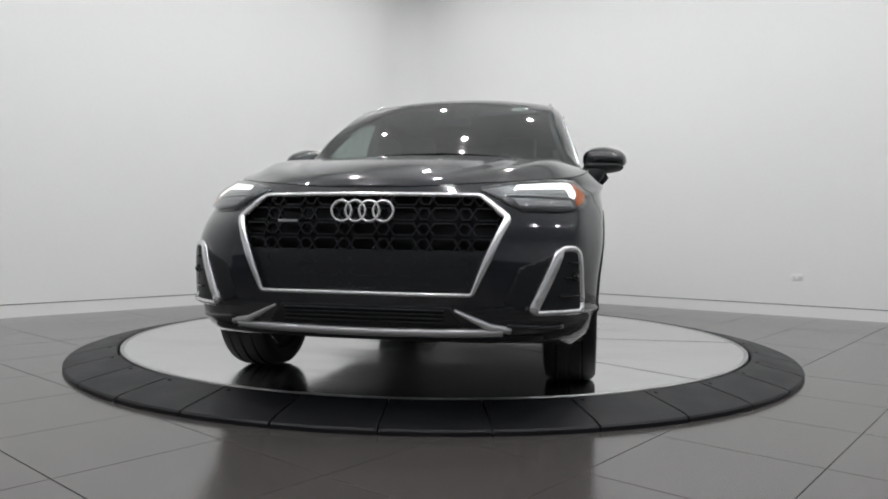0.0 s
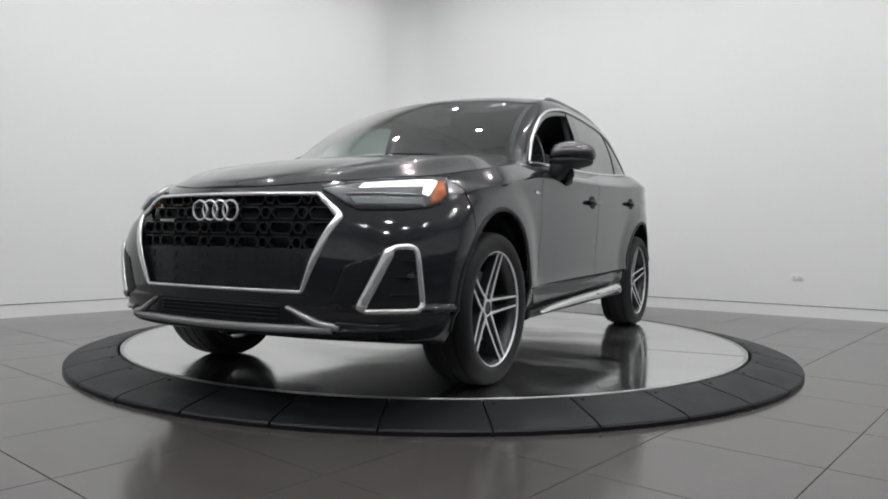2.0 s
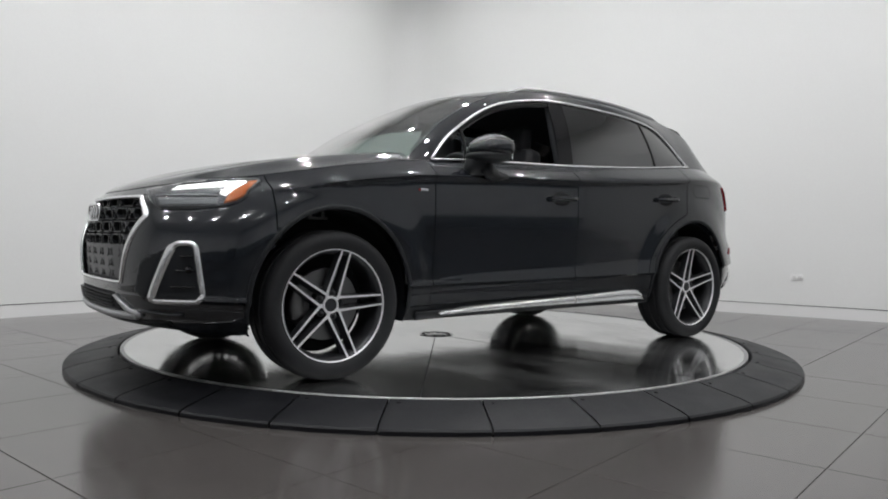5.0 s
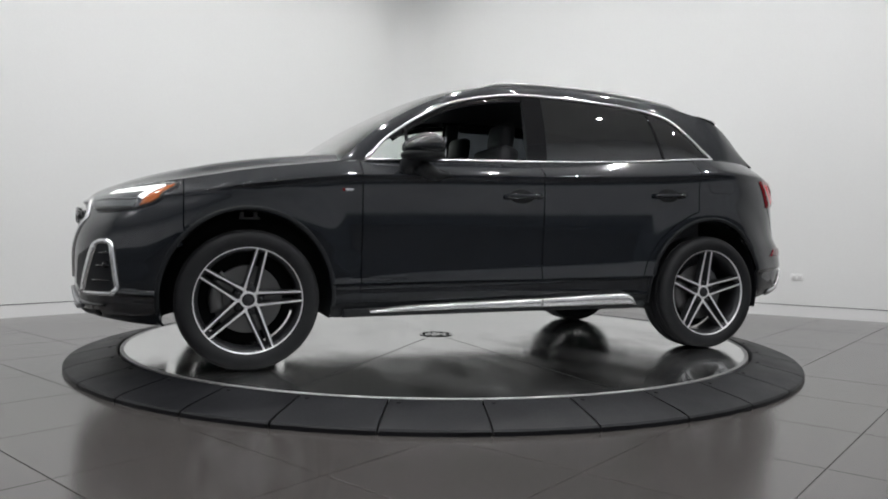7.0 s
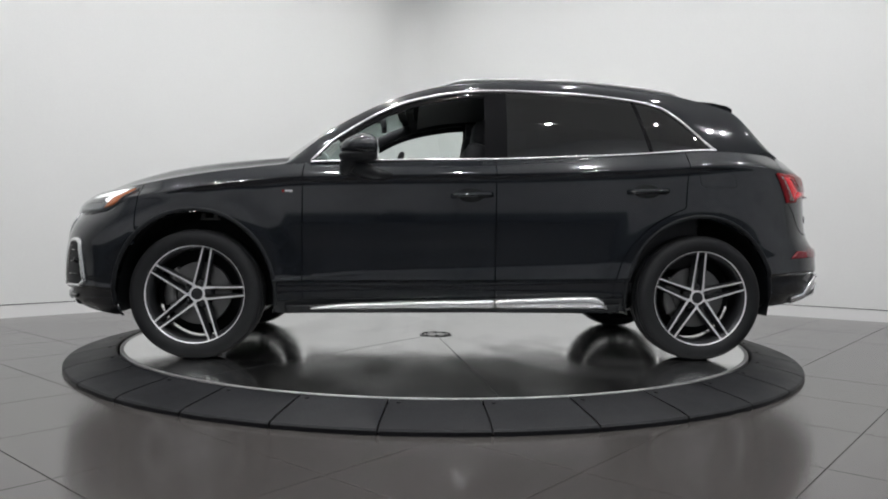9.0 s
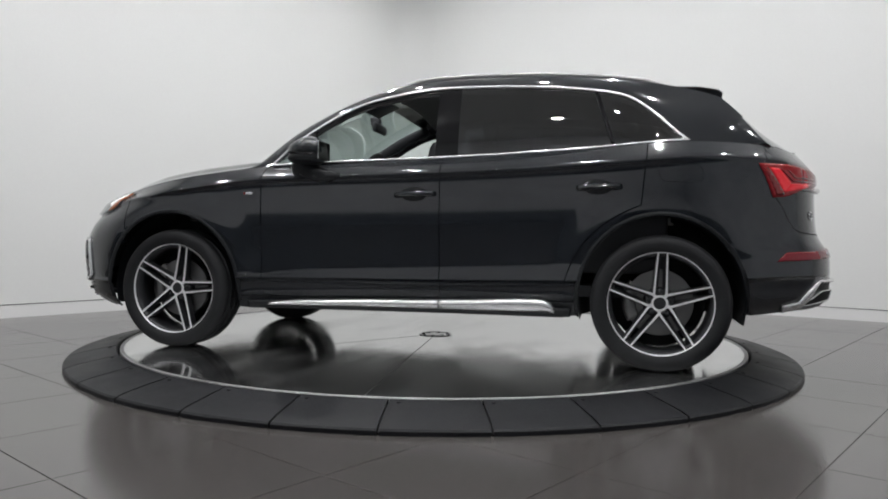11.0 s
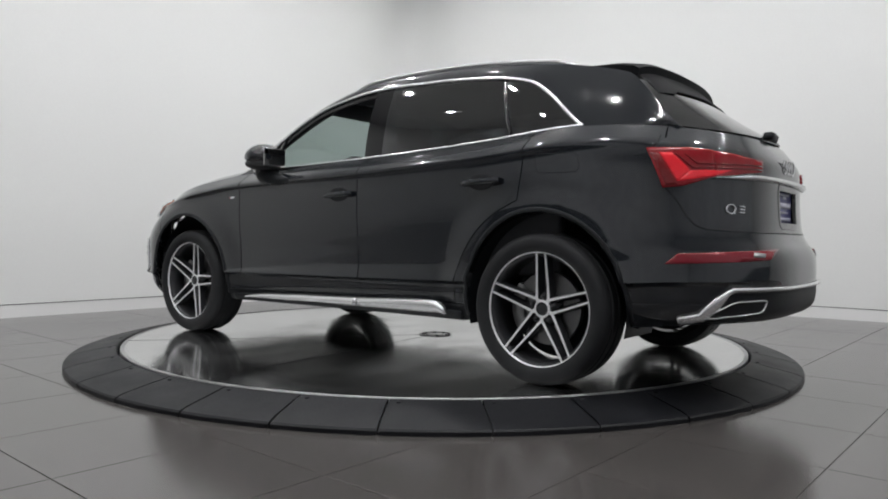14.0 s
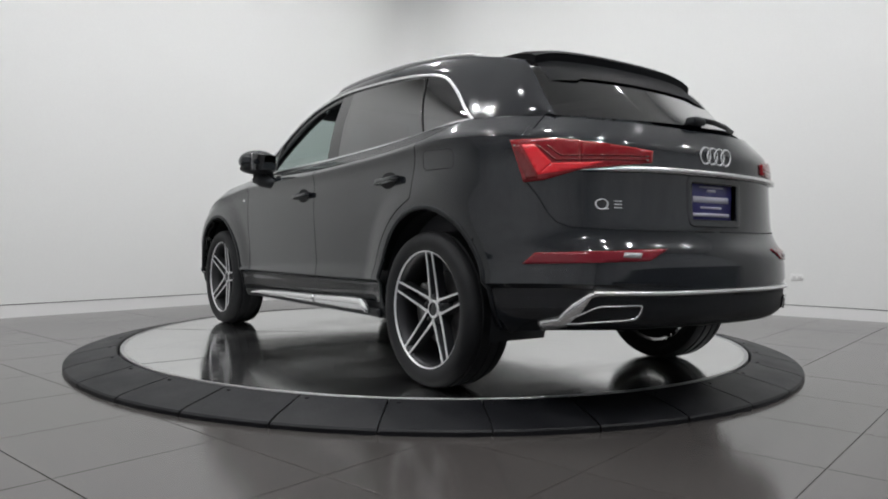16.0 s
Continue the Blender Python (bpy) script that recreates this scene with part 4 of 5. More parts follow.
# corner details of the front
for sg in (1, -1):
    lamp = new("headlight")
    lamp.parent = car
    LP = [(-1.03, 0.875), (-0.883, 0.900), (-0.762, 0.915), (-0.646, 0.926), (-0.507, 0.930), (-0.521, 0.856), (-0.552, 0.825), (-0.605, 0.807), (-0.716, 0.795), (-0.888, 0.793), (-0.94, 0.815)]
    patch("housing", [[((p[0] + 0.75) * 1.025 - 0.75, (p[1] - 0.862) * 1.07 + 0.862) for p in LP]], "fcorner", M_GLOSSBLACK, lamp, 0.002, sg)
    patch("reflector", [LP], "fcorner", M_LAMPIN, lamp, 0.005, sg, label="grey lamp reflector")
    patch("lower_lens", [[(-0.905, 0.803), (-0.63, 0.809), (-0.63, 0.845), (-0.93, 0.841)]], "fcorner", M_LAMPLOW, lamp, 0.008, sg, label="frosted lower lamp module")
    patch("running_light", [[(-0.885, 0.877), (-0.62, 0.892), (-0.565, 0.921), (-0.60, 0.920), (-0.864, 0.895)], [(-0.632, 0.860), (-0.604, 0.851), (-0.552, 0.910), (-0.565, 0.921), (-0.615, 0.893)]], "fcorner", M_DRL, lamp, 0.010, sg, label="lit white running light")
    bar("light_line", [(-0.945, 0.849), (-0.64, 0.854)], "fcorner", M_SILVER, lamp, 0.006, 0.004, sgn=sg, lift=0.008)
    patch("amber_marker", [[(-0.598, 0.846), (-0.602, 0.818), (-0.556, 0.832), (-0.529, 0.858), (-0.516, 0.924), (-0.545, 0.920)]], "fcorner", M_AMBER, lamp, 0.011, sg, label="orange side marker")
    patch("cover", [LP], "fcorner", M_LAMPGLASS, lamp, 0.017, sg, label="clear lamp cover").visible_shadow = False
    fog = new("side_intake")
    fog.parent = car
    FP = [(-0.770, 0.645), (-0.672, 0.645), (-0.642, 0.398), (-0.895, 0.394)]
    patch("mesh_panel", [FP], "fcorner", M_PLASTIC, fog, 0.003, sg, label="black intake insert")
    patch("inlet", [[(-1.0, 0.43), (-0.95, 0.57), (-0.81, 0.622), (-0.925, 0.400)]], "fcorner", M_PLASTIC, fog, 0.003, sg, label="black inlet beside the silver frame")
    bar("intake_frame", rounded(FP, 0.035, 5), "fcorner", M_CHROME, fog, 0.026, 0.012, True, sg, "satin silver intake frame", 0.002, 0.012,
        widths=lambda a, z: 0.044 if a < -0.74 and 0.40 < z < 0.63 else 0.025)
    for z in (0.46, 0.53, 0.59):
        bar("slat", [(-0.80 + (z - 0.4) * 0.35, z), (-0.675, z)], "fcorner", M_GLOSSBLACK, fog, 0.008, 0.01, sgn=sg, lift=0.003)
    bm = bmesh.new()
    loc, n = on_body("fcorner", -0.70, 0.535, sg)
    r = bmesh.ops.create_uvsphere(bm, u_segments=16, v_segments=10, radius=0.017)
    for v in r["verts"]:
        v.co = loc + n * 0.006 + v.co
    part("sensor", bm, M_GLOSSBLACK, fog, "round parking sensor")
    bar("bumper_crease", [(-0.98, 0.345), (-0.80, 0.335), (-0.74, 0.338)], "fcorner", M_PAINT, car, 0.02, 0.012, sgn=sg)

# flanks
for sg in (1, -1):
    for hx in (WB, -WB):
        P, N, W = [], [], []
        for i in range(49):
            a = radians(-8 + 196 * i / 48)
            rr = arch_r(math.sin(a)) + 0.004
            x, z = hx + rr * math.cos(a), HUB_Z + rr * math.sin(a)
            loc, n = on_body("side", x, max(z, 0.30), sg)
            loc = Vector((x, loc.y, z))
            P.append(loc)
            N.append(Vector((0, sg, 0)))
        free_bar("arch_trim", P, N, M_PLASTIC, car, 0.022, 0.007, label="black wheel-arch lip")
    blade_top = [(-0.875, 0.318), (-0.86, 0.345), (-0.80, 0.372), (-0.70, 0.372), (-0.235, 0.352), (0.2, 0.340), (0.6, 0.326), (0.79, 0.306)]
    blade_low = [(-0.875, 0.306), (-0.7, 0.303), (0.2, 0.300), (0.79, 0.299)]
    for x0, x1 in ((0.79, D2 + 0.003), (D2 - 0.003, -0.875)):
        line = [(x0 + (x1 - x0) * i / 20, (lerp_tab(blade_top, x0 + (x1 - x0) * i / 20) + lerp_tab(blade_low, x0 + (x1 - x0) * i / 20)) / 2) for i in range(21)]
        bar("side_blade", line, "side", M_CHROME, car, 0.05, 0.024, sgn=sg, label="satin silver side skirt blade", lift=0.038,
            widths=lambda x, z: max(0.005, lerp_tab(blade_top, x) - lerp_tab(blade_low, x)))
    bar("lower_sill", [(0.93, 0.282), (-0.95, 0.296)], "side", M_PLASTIC, car, 0.05, 0.012, sgn=sg, lift=0.012, label="black plastic lower sill")
    for x0, z in ((-0.098, 0.920), (-1.094, 0.956)):
        h = new("door_handle")
        h.parent = car
        # flat dark ellipse on the flank paints the shade of the grip recess
        cup = [(x0 + 0.078 * math.cos(t * math.pi / 8) + 0.008, z + 0.002 + 0.041 * math.sin(t * math.pi / 8)) for t in range(16)]
        patch("cup", [cup], "side", M_DARK, h, 0.0015, sg, step=0.01, label="dark patch painted for the shade in the grip recess")
        pl = densify([(x0 + 0.105, z - 0.004), (x0 - 0.105, z + 0.004)], 0.012, False)
        P, N = [], []
        for i, p in enumerate(pl):
            loc, n = on_body("side", p[0], p[1], sg)
            t = 2 * i / (len(pl) - 1) - 1
            P.append(loc + n * (0.028 - 0.022 * t**6))
            N.append(n)
        free_bar("grip", P, N, M_PAINT, h, 0.030, 0.018)
    bm = bmesh.new()
    loc, n = on_body("side", 0.922, 0.926, sg)
    box(bm, loc.x - 0.014, loc.y, loc.z, 0.045, 0.006, 0.014, 0.001)
    part("fender_badge", bm, M_CHROME, car, "small silver fender badge")
    bm = bmesh.new()
    box(bm, loc.x + 0.016, loc.y, loc.z, 0.012, 0.006, 0.014, 0.001)
    part("badge_accent", bm, M_REDDARK, car, "red block of the fender badge")
    # fuel flap outline
    if sg > 0:
        fl = rounded([(-1.385, 1.075), (-1.60, 1.07), (-1.615, 0.985), (-1.40, 0.985)], 0.035, 4)
        bar("fuel_flap_gap", fl, "side", M_DARK, car, 0.003, 0.0006, True, sg)
    # window surround
    Pt, Pb = [], []
    for i in range(95):
        x = 0.80 - 2.35 * i / 94
        B, T, G = upper(max(-1.549, min(0.799, x)))
        Pt.append(Vector((T.x, (T.y + 0.004) * sg, T.z)))
        Pb.append(Vector((B.x, (B.y + 0.006) * sg, B.z + 0.004)))
    out = [Vector((0, sg, 0.25))] * 95
    free_bar("window_trim", Pt, out, M_CHROME, car, 0.017, 0.010, label="bright satin window surround")
    free_bar("belt_trim", Pb, out, M_CHROME, car, 0.015, 0.010, label="bright satin belt line trim")
    inn = [p + Vector((0, -0.002 * sg, -0.024)) for p in Pt[6:86]]
    free_bar("window_frame", inn, out[6:86], M_GLOSSBLACK, car, 0.036, 0.004, label="black window frame")
    # quarter-window divider and mirror triangle
    for xb, xt in ((-1.165, -1.065), (0.565, 0.565)):
        P = []
        for i in range(9):
            t = i / 8
            B, T, G = upper(xb + (xt - xb) * t)
            p = B.lerp(T, t)
            P.append(Vector((p.x, (p.y + 0.018 * math.sin(math.pi * t)) * sg, p.z)))
        free_bar("window_divider", P, [Vector((0, sg, 0))] * 9, M_GLOSSBLACK, car, 0.022, 0.005)
    # roof rail
    P = []
    for i in range(60):
        x = 0.10 - 1.55 * i / 59
        B, T, G = upper(x)
        e = min(1, min(i, 59 - i) / 5)
        P.append(Vector((x, (G.y - 0.015) * sg, G.z - 0.014 + 0.024 * e)))
    free_bar("roof_rail", P, [Vector((0, 0.5 * sg, 1))] * 60, M_SILVER, car, 0.020, 0.013, label="silver roof rail")
    # door mirror
    mir = new("door_mirror")
    mir.parent = car
    bm = bmesh.new()
    bmesh.ops.create_uvsphere(bm, u_segments=28, v_segments=18, radius=1.0)
    for v in bm.verts:
        x, y, z = v.co
        x, y, z = math.copysign(abs(x) ** 0.86, x), math.copysign(abs(y) ** 0.74, y), math.copysign(abs(z) ** 0.82, z)
        sx = 0.118 if x > 0 else 0.088
        yy = y * 0.130 * (1 - 0.12 * max(0, x))
        zz = z * (0.086 if z > 0 else 0.052) * (1 - 0.34 * max(0, x)) * (1 - 0.16 * max(0, y))
        v.co = Vector((0.510 + x * sx - y * 0.015, (0.962 + yy) * sg, 1.158 + zz))
    cap = part("cap", bm, M_CAP, mir, "gloss black mirror cap")
    bm = bmesh.new()
    box(bm, 0.424, 0.952 * sg, 1.158, 0.006, 0.165, 0.105, 0.002)
    part("mirror_glass", bm, M_MIRROR, mir, "mirror glass", False)
    bm = bmesh.new()
    bmesh.ops.create_uvsphere(bm, u_segments=24, v_segments=16, radius=1.0)
    for v in bm.verts:
        x, y, z = [math.copysign(abs(c) ** 0.8, c) for c in v.co]
        v.co = Vector((0.553 + x * 0.080 - z * 0.012, (0.905 + y * 0.060 + z * 0.02) * sg, 1.083 + z * 0.072 - x * 0.006))
    part("mirror_foot", bm, M_PLASTIC, mir, "black plastic mirror foot")
    bm = bmesh.new()
    bmesh.ops.create_uvsphere(bm, u_segments=28, v_segments=16, radius=1.0)
    for v in bm.verts:
        x, y, z = [math.copysign(abs(c) ** 0.84, c) for c in v.co]
        v.co = Vector((0.514 + x * (0.120 if x > 0 else 0.090) - y * 0.015, (0.955 + y * 0.120) * sg, 1.122 + z * (0.030 if z > 0 else 0.038) * (1 - 0.16 * max(0, y))))
    part("lower_shell", bm, M_PLASTIC, mir, "black plastic underside of the mirror")
    P = [Vector((0.55, 0.945 * sg, 1.075)), Vector((0.50, 0.92 * sg, 1.045)), Vector((0.43, 0.895 * sg, 1.022)), Vector((0.34, 0.875 * sg, 1.012))]
    free_bar("mirror_base", P, [Vector((0, sg, 0.4))] * 4, M_PLASTIC, mir, 0.06, 0.035, widths=[0.10, 0.09, 0.065, 0.025])

# rear lamps and trim
for sg in (1, -1):
    tl = new("tail_light")
    tl.parent = car
    PA = [(-0.588, 1.082), (-0.752, 1.081), (-0.86, 1.071), (-0.86, 0.958), (-0.719, 0.916), (-0.643, 0.909)]
    PB = [(-0.8595, 1.071), (-0.938, 1.062), (-1.15, 1.043), (-1.147, 0.992), (-0.8595, 0.958)]
    patch("lens", [PA, PB], "rcorner", M_RED, tl, 0.010, sg, label="red tail-light lens")
    patch("bright_zone", [[(-0.635, 1.058), (-0.682, 1.058), (-0.752, 0.985), (-0.70, 0.936)], [(-0.70, 0.936), (-0.752, 0.982), (-0.95, 0.988), (-0.86, 0.962)]], "rcorner", M_REDGLOW, tl, 0.012, sg, label="glowing red light signature")
    bar("light_strip", [(-0.695, 1.055), (-0.765, 0.994), (-1.13, 1.001)], "rcorner", M_REDDARK, tl, 0.007, 0.003, sgn=sg, lift=0.0105)
    bar("light_strip", [(-0.735, 1.052), (-0.785, 1.012), (-1.13, 1.017)], "rcorner", M_REDDARK, tl, 0.006, 0.003, sgn=sg, lift=0.0105)
    patch("dark_corner", [[(-0.600, 1.060), (-0.625, 1.060), (-0.700, 0.925), (-0.655, 0.918)]], "rcorner", M_REDDARK, tl, 0.0125, sg, label="dark red outer edge of the lens")
    patch("reflector", [[(-0.640, 0.584), (-0.69, 0.630), (-1.21, 0.650), (-1.13, 0.604)]], "rcorner", M_REFLECT, car, 0.006, sg, label="red rear bumper reflector")
    bar("tailgate_gap", [(-0.655, 0.908), (-0.70, 0.85), (-0.735, 0.79), (-0.77, 0.752), (-0.82, 0.733), (-0.95, 0.726), (-1.13, 0.722), (-1.46, 0.722)], "rcorner", M_DARK, car, 0.006, 0.0015, sgn=sg)
    bar("tailgate_gap", [(-0.60, 1.075), (-0.64, 1.11), (-0.665, 1.14)], "rcorner", M_DARK, car, 0.005, 0.0015, sgn=sg)
    patch("reflector_insert", [[(-1.022, 0.617), (-1.09, 0.614), (-1.098, 0.630), (-1.028, 0.634)]], "rcorner", M_SILVER, car, 0.009, sg, label="pale reversing lamp insert")
    ex = new("exhaust_trim")
    ex.parent = car
    EP = [(0.735 * sg, 0.362), (0.645 * sg, 0.430), (0.495 * sg, 0.434), (0.512 * sg, 0.384)]
    # no hole here: a black patch paints the shade inside the frame
    patch("opening", [EP], "rear", M_DARK, ex, 0.012, 1, label="black patch painted for the shade inside the exhaust trim")
    bar("frame", rounded(EP, 0.018, 4), "rear", M_CHROME, ex, 0.0065, 0.008, True, 1, "chrome exhaust frame", 0.010, 0.012)
patch("diffuser", [[(-0.70, 0.342), (0.70, 0.342), (0.68, 0.468), (-0.68, 0.468)]], "rear", M_PLASTIC, car, 0.003, label="black plastic rear diffuser")
bar("diffuser_blade", [(-0.66, 0.480), (-0.3, 0.478), (0.3, 0.478), (0.66, 0.480)], "rear", M_CHROME, car, 0.018, 0.014, label="silver strip along the diffuser", lift=0.006)
for sg in (1, -1):
    bar("diffuser_corner", [(-0.945, 0.480), (-0.90, 0.470), (-0.85, 0.420), (-0.80, 0.365), (-0.72, 0.342)], "rcorner", M_CHROME, car, 0.05, 0.012, sgn=sg, label="silver diffuser corner", lift=0.006,
        widths=lambda a, z: 0.016 + 0.035 * min(1, max(0, (0.478 - z) / 0.06)))
bar("tail_strip", [(-0.66, 0.953), (-0.45, 0.964), (0, 0.968), (0.45, 0.964), (0.66, 0.953)], "rear", M_CHROME, car, 0.024, 0.022, label="bright strip across the tailgate", lift=0.004, tip=True)
RC = rounded([(-0.170, 0.758), (0.170, 0.758), (0.174, 0.940), (-0.174, 0.940)], 0.02, 4)
bm = bmesh.new()
lip = [on_body("rear", y, z)[0] for y, z in RC]
outer_ = [bm.verts.new(p + Vector((0.004, 0, 0))) for p in lip]
inner_ = [bm.verts.new((-2.232, p.y * 0.97, 0.849 + (p.z - 0.849) * 0.96)) for p in lip]
for k in range(len(lip)):
    bm.faces.new((outer_[k], outer_[(k + 1) % len(lip)], inner_[(k + 1) % len(lip)], inner_[k]))
bm.faces.new(inner_)
sharp(part("plate_recess", bm, M_GLOSSBLACK, car, "black number-plate recess"), 30)
bar("recess_lip", RC, "rear", M_PAINT, car, 0.034, 0.0015, True, lift=0.0)
plate = new("dealer_plate")
plate.parent = car
bm = bmesh.new()
box(bm, -2.246, 0.0, 0.850, 0.016, 0.305, 0.160, 0.003)
part("plate_frame", bm, M_GLOSSBLACK, plate, "black plate frame")
bm = bmesh.new()
box(bm, -2.255, 0.0, 0.850, 0.004, 0.296, 0.148, 0.001)
part("plate_insert", bm, M_NAVY, plate, "dark blue dealer plate")
for z, w, h in ((0.915, 0.17, 0.007), (0.900, 0.06, 0.012), (0.862, 0.25, 0.026), (0.828, 0.15, 0.009), (0.797, 0.26, 0.016)):
    bm = bmesh.new()
    box(bm, -2.258, 0.0, z - 0.002, 0.002, w, h)
    part("plate_bar", bm, M_PALE, plate, "pale line of lettering")
for y, w, h in ((0.595, 0.045, 0.042), (0.535, 0.034, 0.032)):
    loc, n = on_body("rear", y, 0.822)
    bm = bmesh.new()
    if w > 0.04:
        torus(bm, Vector((0, 0, 0)), 0.0195, 0.0042, squash=0.7, n=28, k=8)
        for v in bm.verts:
            v.co.y *= 1.25
        box(bm, 0, -0.017, -0.018, 0.006, 0.022, 0.006, 0.001)
    else:
        for dz in (-0.013, 0.0, 0.013):
            box(bm, 0, 0, dz, 0.006, 0.034, 0.006, 0.001)
    ang_z = math.atan2(n.y, n.x) - math.pi
    for v in bm.verts:
        v.co = Matrix.Rotation(ang_z, 3, "Z") @ v.co + loc + n * 0.003
    part("model_badge", bm, M_CHROME, car, "silver model badge shape")
bm = bmesh.new()
for k in range(4):
    torus(bm, Vector((on_body("rear", 0, 1.043)[0].x - 0.004, -0.072 + 0.048 * k, 1.043)), 0.034, 0.005, squash=0.7)
part("ring_emblem", bm, M_CHROME, car, "polished metal emblem of four rings")
# rear wiper
wip = new("rear_wiper")
wip.parent = car
bm = bmesh.new()
box(bm, -2.195, 0.03, 1.20, 0.05, 0.09, 0.035, 0.012)
part("wiper_hub", bm, M_PLASTIC, wip)
P = [Vector((-2.205, 0.05, 1.205)), Vector((-2.19, -0.10, 1.207)), Vector((-2.15, -0.25, 1.205)), Vector((-2.10, -0.38, 1.20))]
free_bar("wiper_arm", P, [Vector((-0.7, 0, 0.7))] * 4, M_PLASTIC, wip, 0.02, 0.014)
# roof spoiler
bm = bmesh.new()
rows = []
for i in range(41):
    t = -1 + 2 * i / 40
    y = 0.55 * t
    e = 1 - abs(t) ** 10
    back = -1.785 + 0.05 * t * t
    zc_ = 1.540 - 0.006 * t * t - 0.020 * t**6
    fin = 0.02 * min(1.0, max(0.0, (abs(t) - 0.70) / 0.06))

    def glass(x):
        g, gy = lerp_tab(G_Z, x), lerp_tab(G_Y, x)
        q = abs(y) / gy
        return (x + lerp_tab(BOW, x) * (1 - q * q) - 0.012, g + (lerp_tab(C_Z, x) - g) * (1 - q**2.2))

    low = -1.795 - 0.012 * fin / 0.02
    prof = [(-1.48, zc_ + 0.030), (-1.62, zc_ + 0.024), (back + 0.025, zc_ + 0.006), (back, zc_ - 0.010), (back + 0.004, zc_ - 0.045), glass(-1.755), glass(-1.775), glass(low), (-1.66, zc_ - 0.14), (-1.50, zc_ - 0.05)]
    rows.append([bm.verts.new((x, y, z - (1 - e) * 0.01)) for x, z in prof])
for a, b in zip(rows, rows[1:]):
    for k in range(len(a)):
        bm.faces.new((a[k], a[(k + 1) % len(a)], b[(k + 1) % len(a)], b[k]))
bm.faces.new(rows[0]), bm.faces.new(rows[-1][::-1])
sharp(part("spoiler", bm, M_SPOILER, car, "black roof spoiler"), 40)
# front wipers
for y0 in (0.1, 0.45):
    P = []
    for i in range(8):
        t = i / 7
        y = y0 - 0.5 * t
        P.append(Vector((1.02 + 0.05 * (1 - (y / 0.7) ** 2) - 0.03 * t, y, 1.118 + 0.012 * t)))
    free_bar("windscreen_wiper", P, [Vector((0.5, 0, 1))] * 8, M_PLASTIC, car, 0.012, 0.012)

# cabin
def seat(x, y):
    st = new("seat")
    st.parent = car
    bm = bmesh.new()
    box(bm, x + 0.22, y, 0.66, 0.52, 0.50, 0.16, 0.05)
    part("cushion", bm, M_LEATHER, st)
    bm = bmesh.new()
    box(bm, x - 0.08, y, 0.97, 0.14, 0.48, 0.58, 0.05, Matrix.Rotation(radians(-14), 3, "Y"))
    part("backrest", bm, M_LEATHER, st)
    bm = bmesh.new()
    box(bm, x - 0.175, y, 1.325, 0.10, 0.26, 0.17, 0.04, Matrix.Rotation(radians(-8), 3, "Y"))
    part("headrest", bm, M_LEATHER, st)
    for d in (-0.06, 0.06):
        bm = bmesh.new()
        box(bm, x - 0.165, y + d, 1.235, 0.012, 0.012, 0.10)
        part("headrest_post", bm, M_STEEL, st)
    return st


for y in (0.37, -0.37):
    seat(-0.02, y)
bm = bmesh.new()
box(bm, -1.02, 0, 0.95, 0.16, 1.3, 0.62, 0.05, Matrix.Rotation(radians(-16), 3, "Y"))
box(bm, -0.72, 0, 0.64, 0.55, 1.3, 0.16, 0.05)
part("rear_bench", bm, M_LEATHER, car, "black leather rear bench")
bm = bmesh.new()
box(bm, 0.72, 0, 0.94, 0.44, 1.46, 0.24, 0.06)
box(bm, 0.57, 0.37, 1.085, 0.24, 0.38, 0.09, 0.03)
part("dashboard", bm, M_CABIN, car, "black dashboard")
bm = bmesh.new()
box(bm, 0.52, 0, 1.09, 0.02, 0.26, 0.14, 0.008)
part("centre_screen", bm, M_GLOSSBLACK, car)
sw = new("steering_wheel")
sw.parent = car
bm = bmesh.new()
torus(bm, Vector((0, 0, 0)), 0.182, 0.016, "X", 40, 10)
m = Matrix.Translation((0.36, 0.37, 1.03)) @ Matrix.Rotation(radians(-22), 4, "Y")
for v in bm.verts:
    v.co = m @ v.co
part("wheel_rim", bm, M_LEATHER, sw)
bm = bmesh.new()
vs = box(bm, 0, 0, 0, 0.04, 0.16, 0.12, 0.02) + box(bm, 0, 0, 0, 0.02, 0.35, 0.04, 0.008)
for v in bm.verts:
    v.co = m @ v.co
part("wheel_boss", bm, M_CABIN, sw)
bm = bmesh.new()
box(bm, 0.50, 0.37, 0.95, 0.26, 0.07, 0.07, 0.02)
part("column", bm, M_CABIN, sw)
bm = bmesh.new()
box(bm, 0.415, 0, 1.425, 0.035, 0.24, 0.065, 0.015)
box(bm, 0.44, 0, 1.475, 0.07, 0.05, 0.06, 0.012)
part("rear_view_mirror", bm, M_CABIN, car, "black interior mirror")
bm = bmesh.new()
rows = []
for i in range(32):
    x = 0.18 - 1.75 * i / 31
    B, T, G = upper(x)
    rows.append([bm.verts.new((x, (G.y + 0.02) * k / 8, G.z - 0.045 + (lerp_tab(C_Z, x) - G.z) * (1 - (k / 8) ** 2))) for k in range(-8, 9)])
for a, b in zip(rows, rows[1:]):
    for k in range(16):
        bm.faces.new((a[k], a[k + 1], b[k + 1], b[k]))
part("headliner", bm, M_CABIN, car, "black headliner")
bm = bmesh.new()
box(bm, -0.35, 0, 0.40, 2.5, 1.5, 0.06)
box(bm, 0.95, 0, 0.72, 0.06, 1.5, 0.6)
box(bm, -1.15, 0, 0.70, 0.05, 1.45, 0.6)
part("cabin_floor", bm, M_CABIN, car, "black cabin carpet", False)
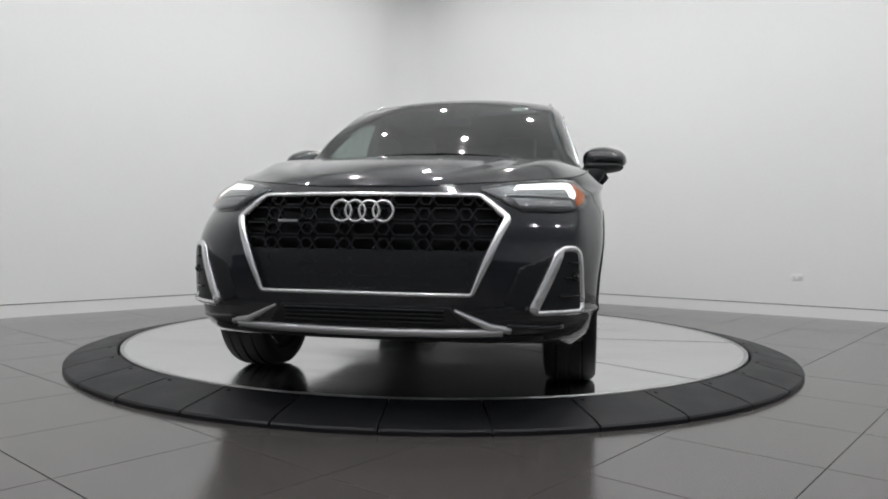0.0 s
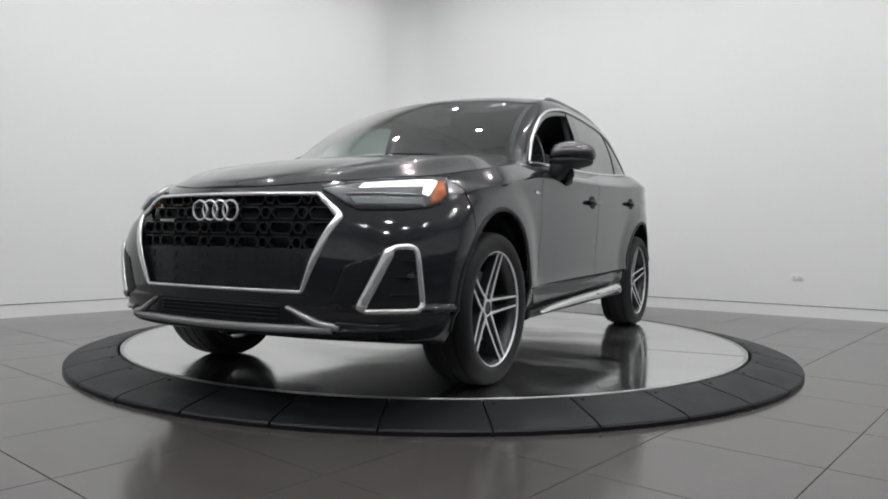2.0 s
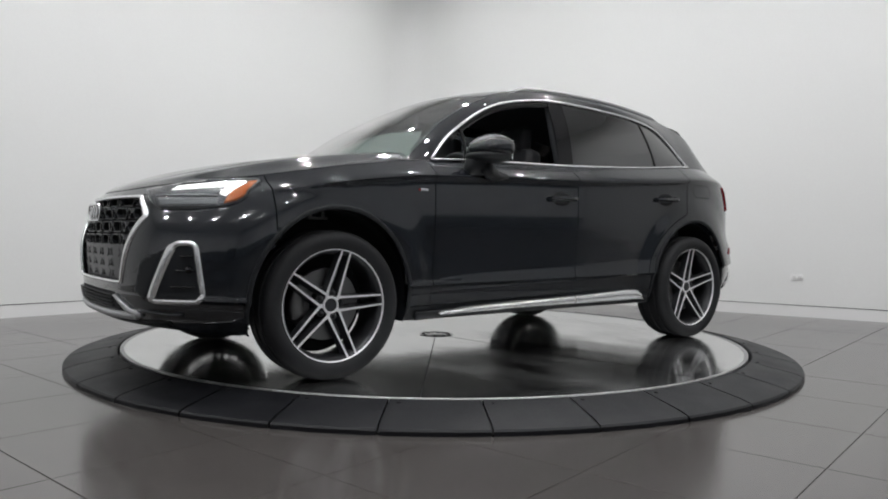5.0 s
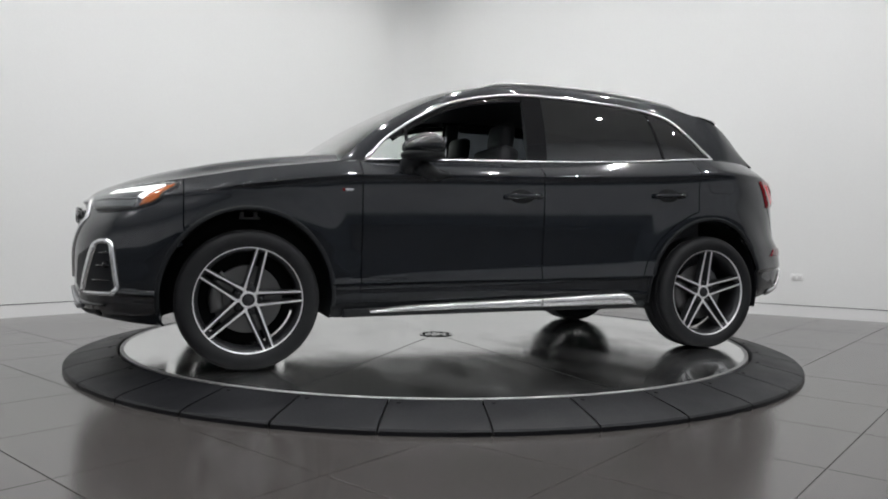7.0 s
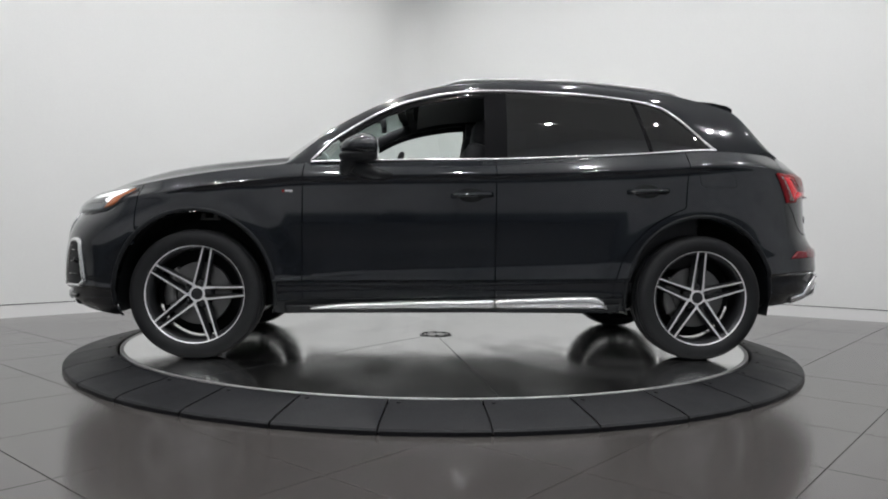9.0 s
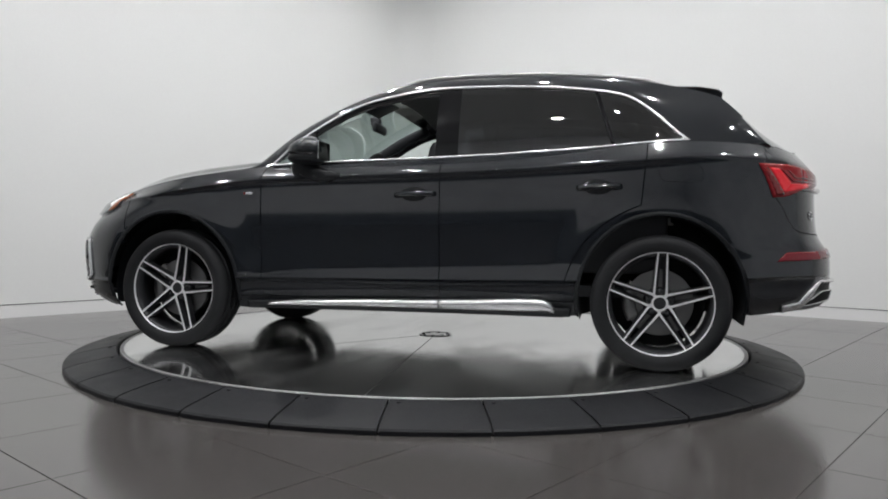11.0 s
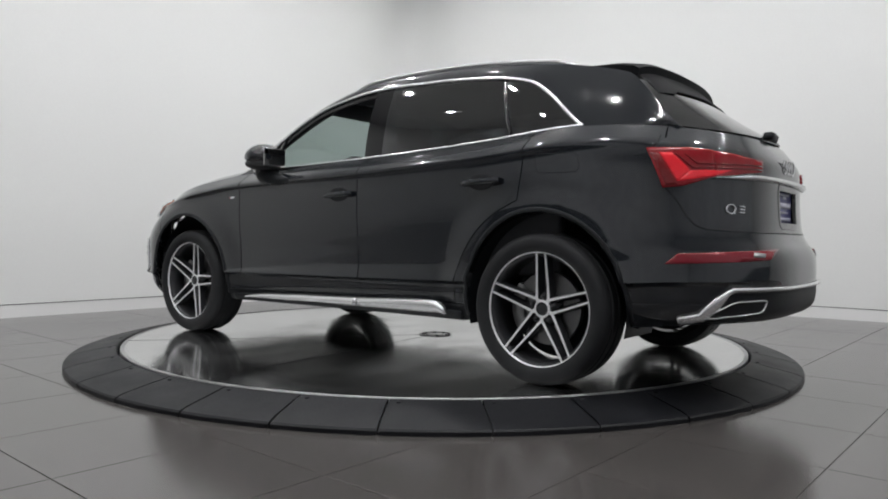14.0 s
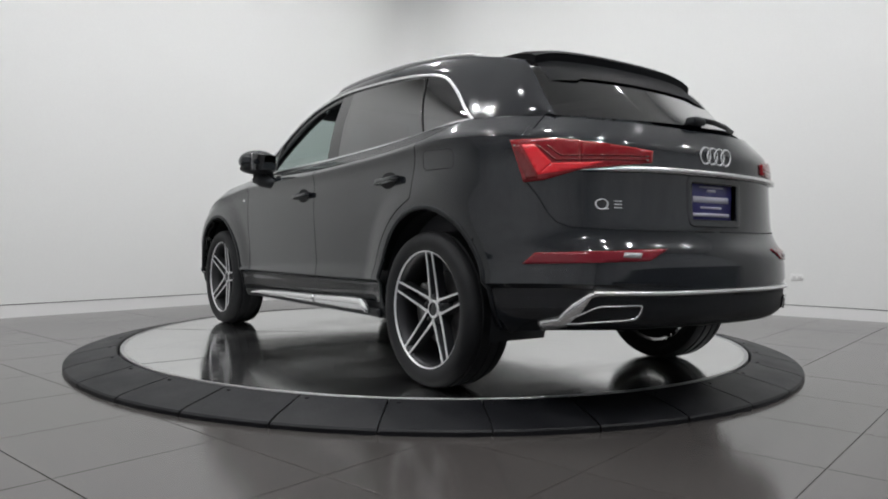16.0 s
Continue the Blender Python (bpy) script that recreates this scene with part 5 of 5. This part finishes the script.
for sg in (1, -1):
    bm = bmesh.new()
    box(bm, -0.3, 0.735 * sg, 0.80, 2.3, 0.05, 0.60, 0.02)
    part("door_card", bm, M_CABIN, car, "black door lining")
    bm = bmesh.new()
    box(bm, D2 - 0.01, 0.70 * sg, 1.33, 0.10, 0.04, 0.46, 0.01, Matrix.Rotation(radians(15 * sg), 3, "X"))
    part("pillar_lining", bm, M_CABIN, car)
    P = []
    for i in range(10):
        B, T, G = upper(0.86 - 0.62 * i / 9)
        P.append(Vector((G.x - 0.01, (G.y - 0.015) * sg, G.z - 0.03)))
    free_bar("a_pillar_lining", P, [Vector((0, -sg, -0.3))] * 10, M_CABIN, car, 0.07, 0.02)
bm = bmesh.new()
box(bm, 0.30, 0.36, 1.505, 0.16, 0.40, 0.018, 0.008, Matrix.Rotation(radians(24), 3, "Y"))
part("sun_visor", bm, M_CABIN, car, "black sun visor")


# sticker at the top of the windscreen
bm = bmesh.new()
box(bm, 0.375, 0.43, 1.508, 0.05, 0.10, 0.002, 0.0005, Matrix.Rotation(radians(29), 3, "Y"))
part("sticker", bm, M_TRIM, car, "small white sticker behind the windscreen", False)

# ---- wall socket ----
sock = new("wall_socket")
bm = bmesh.new()
box(bm, 0, 0, 0, 0.115, 0.008, 0.072, 0.002)
part("plate", bm, M_TRIM, sock)
for d in (-0.025, 0.025):
    bm = bmesh.new()
    box(bm, d, -0.005, 0, 0.032, 0.004, 0.028, 0.001)
    part("socket", bm, M_SOCK, sock, "grey socket face")
sp_ = CORNER + DIR_R * 4.93
sock.matrix_world = Matrix.Translation((sp_.x, sp_.y, 0.40)) @ Matrix.Rotation(radians(-34.9), 4, "Z")
tagged(sock, "white double power socket on the white wall", "wall socket")

# ---- floor tiles ----
TS = 0.593
tu = Vector((math.cos(radians(-41)), math.sin(radians(-41)), 0))
tv = Vector((-tu.y, tu.x, 0))
U0, V0 = 0.372, -2.918
bm = bmesh.new()
box(bm, 0, 0, -0.010, TS - 0.004, TS - 0.004, 0.02, 0.0006)
tile_mesh = bpy.data.meshes.new("tile")
bm.to_mesh(tile_mesh)
bm.free()
tile_mesh.materials.append(M_TILE)
rest, near = [], []
for i in range(-16, 17):
    for k in range(-8, 22):
        c = tu * (U0 + TS * (i + 0.5)) + tv * (V0 + TS * (k + 0.5))
        if c.length < 1.55:
            continue
        q = c - CORNER
        # room coordinates
        det_ = DIR_L.x * DIR_R.y - DIR_L.y * DIR_R.x
        l_ = (q.x * DIR_R.y - q.y * DIR_R.x) / det_
        r_ = (DIR_L.x * q.y - DIR_L.y * q.x) / det_
        if -0.4 < l_ < 11.8 and -0.4 < r_ < 11.8:
            (near if (c - Vector((0, -0.8, 0))).length < 4.6 else rest).append(c)
rot = Matrix.Rotation(radians(-41), 4, "Z")
for c in near[:300]:
    o = new("tile", tile_mesh)
    o.parent = FLOOR
    o.matrix_basis = Matrix.Translation(c + Vector((0, 0, 0.0003 * random.uniform(-1, 1)))) @ rot
bm = bmesh.new()
for c in rest + near[300:]:
    vs = [bm.verts.new(c + tu * (a * (TS - 0.005) / 2) + tv * (b * (TS - 0.005) / 2)) for a, b in ((-1, -1), (1, -1), (1, 1), (-1, 1))]
    bm.faces.new(vs)
tagged(part("far_tiles", bm, M_TILE, FLOOR, smooth=False), kind="stuff")


# ---- movement ----
def motions():
    for thing, dz in ((car, DISC_Z), (disc, DISC_Z)):
        rows = []
        for t, a in TURN:
            m = Matrix.Rotation(radians(a), 4, "Z")
            if thing is car:
                m = Matrix.Translation((0, 0, dz)) @ m @ Matrix.Translation((CAR_X, CAR_Y, 0))
            else:
                m = Matrix.Translation((0, 0, dz)) @ m
            rows.append((t, m))
        walk(thing, rows)


motions()
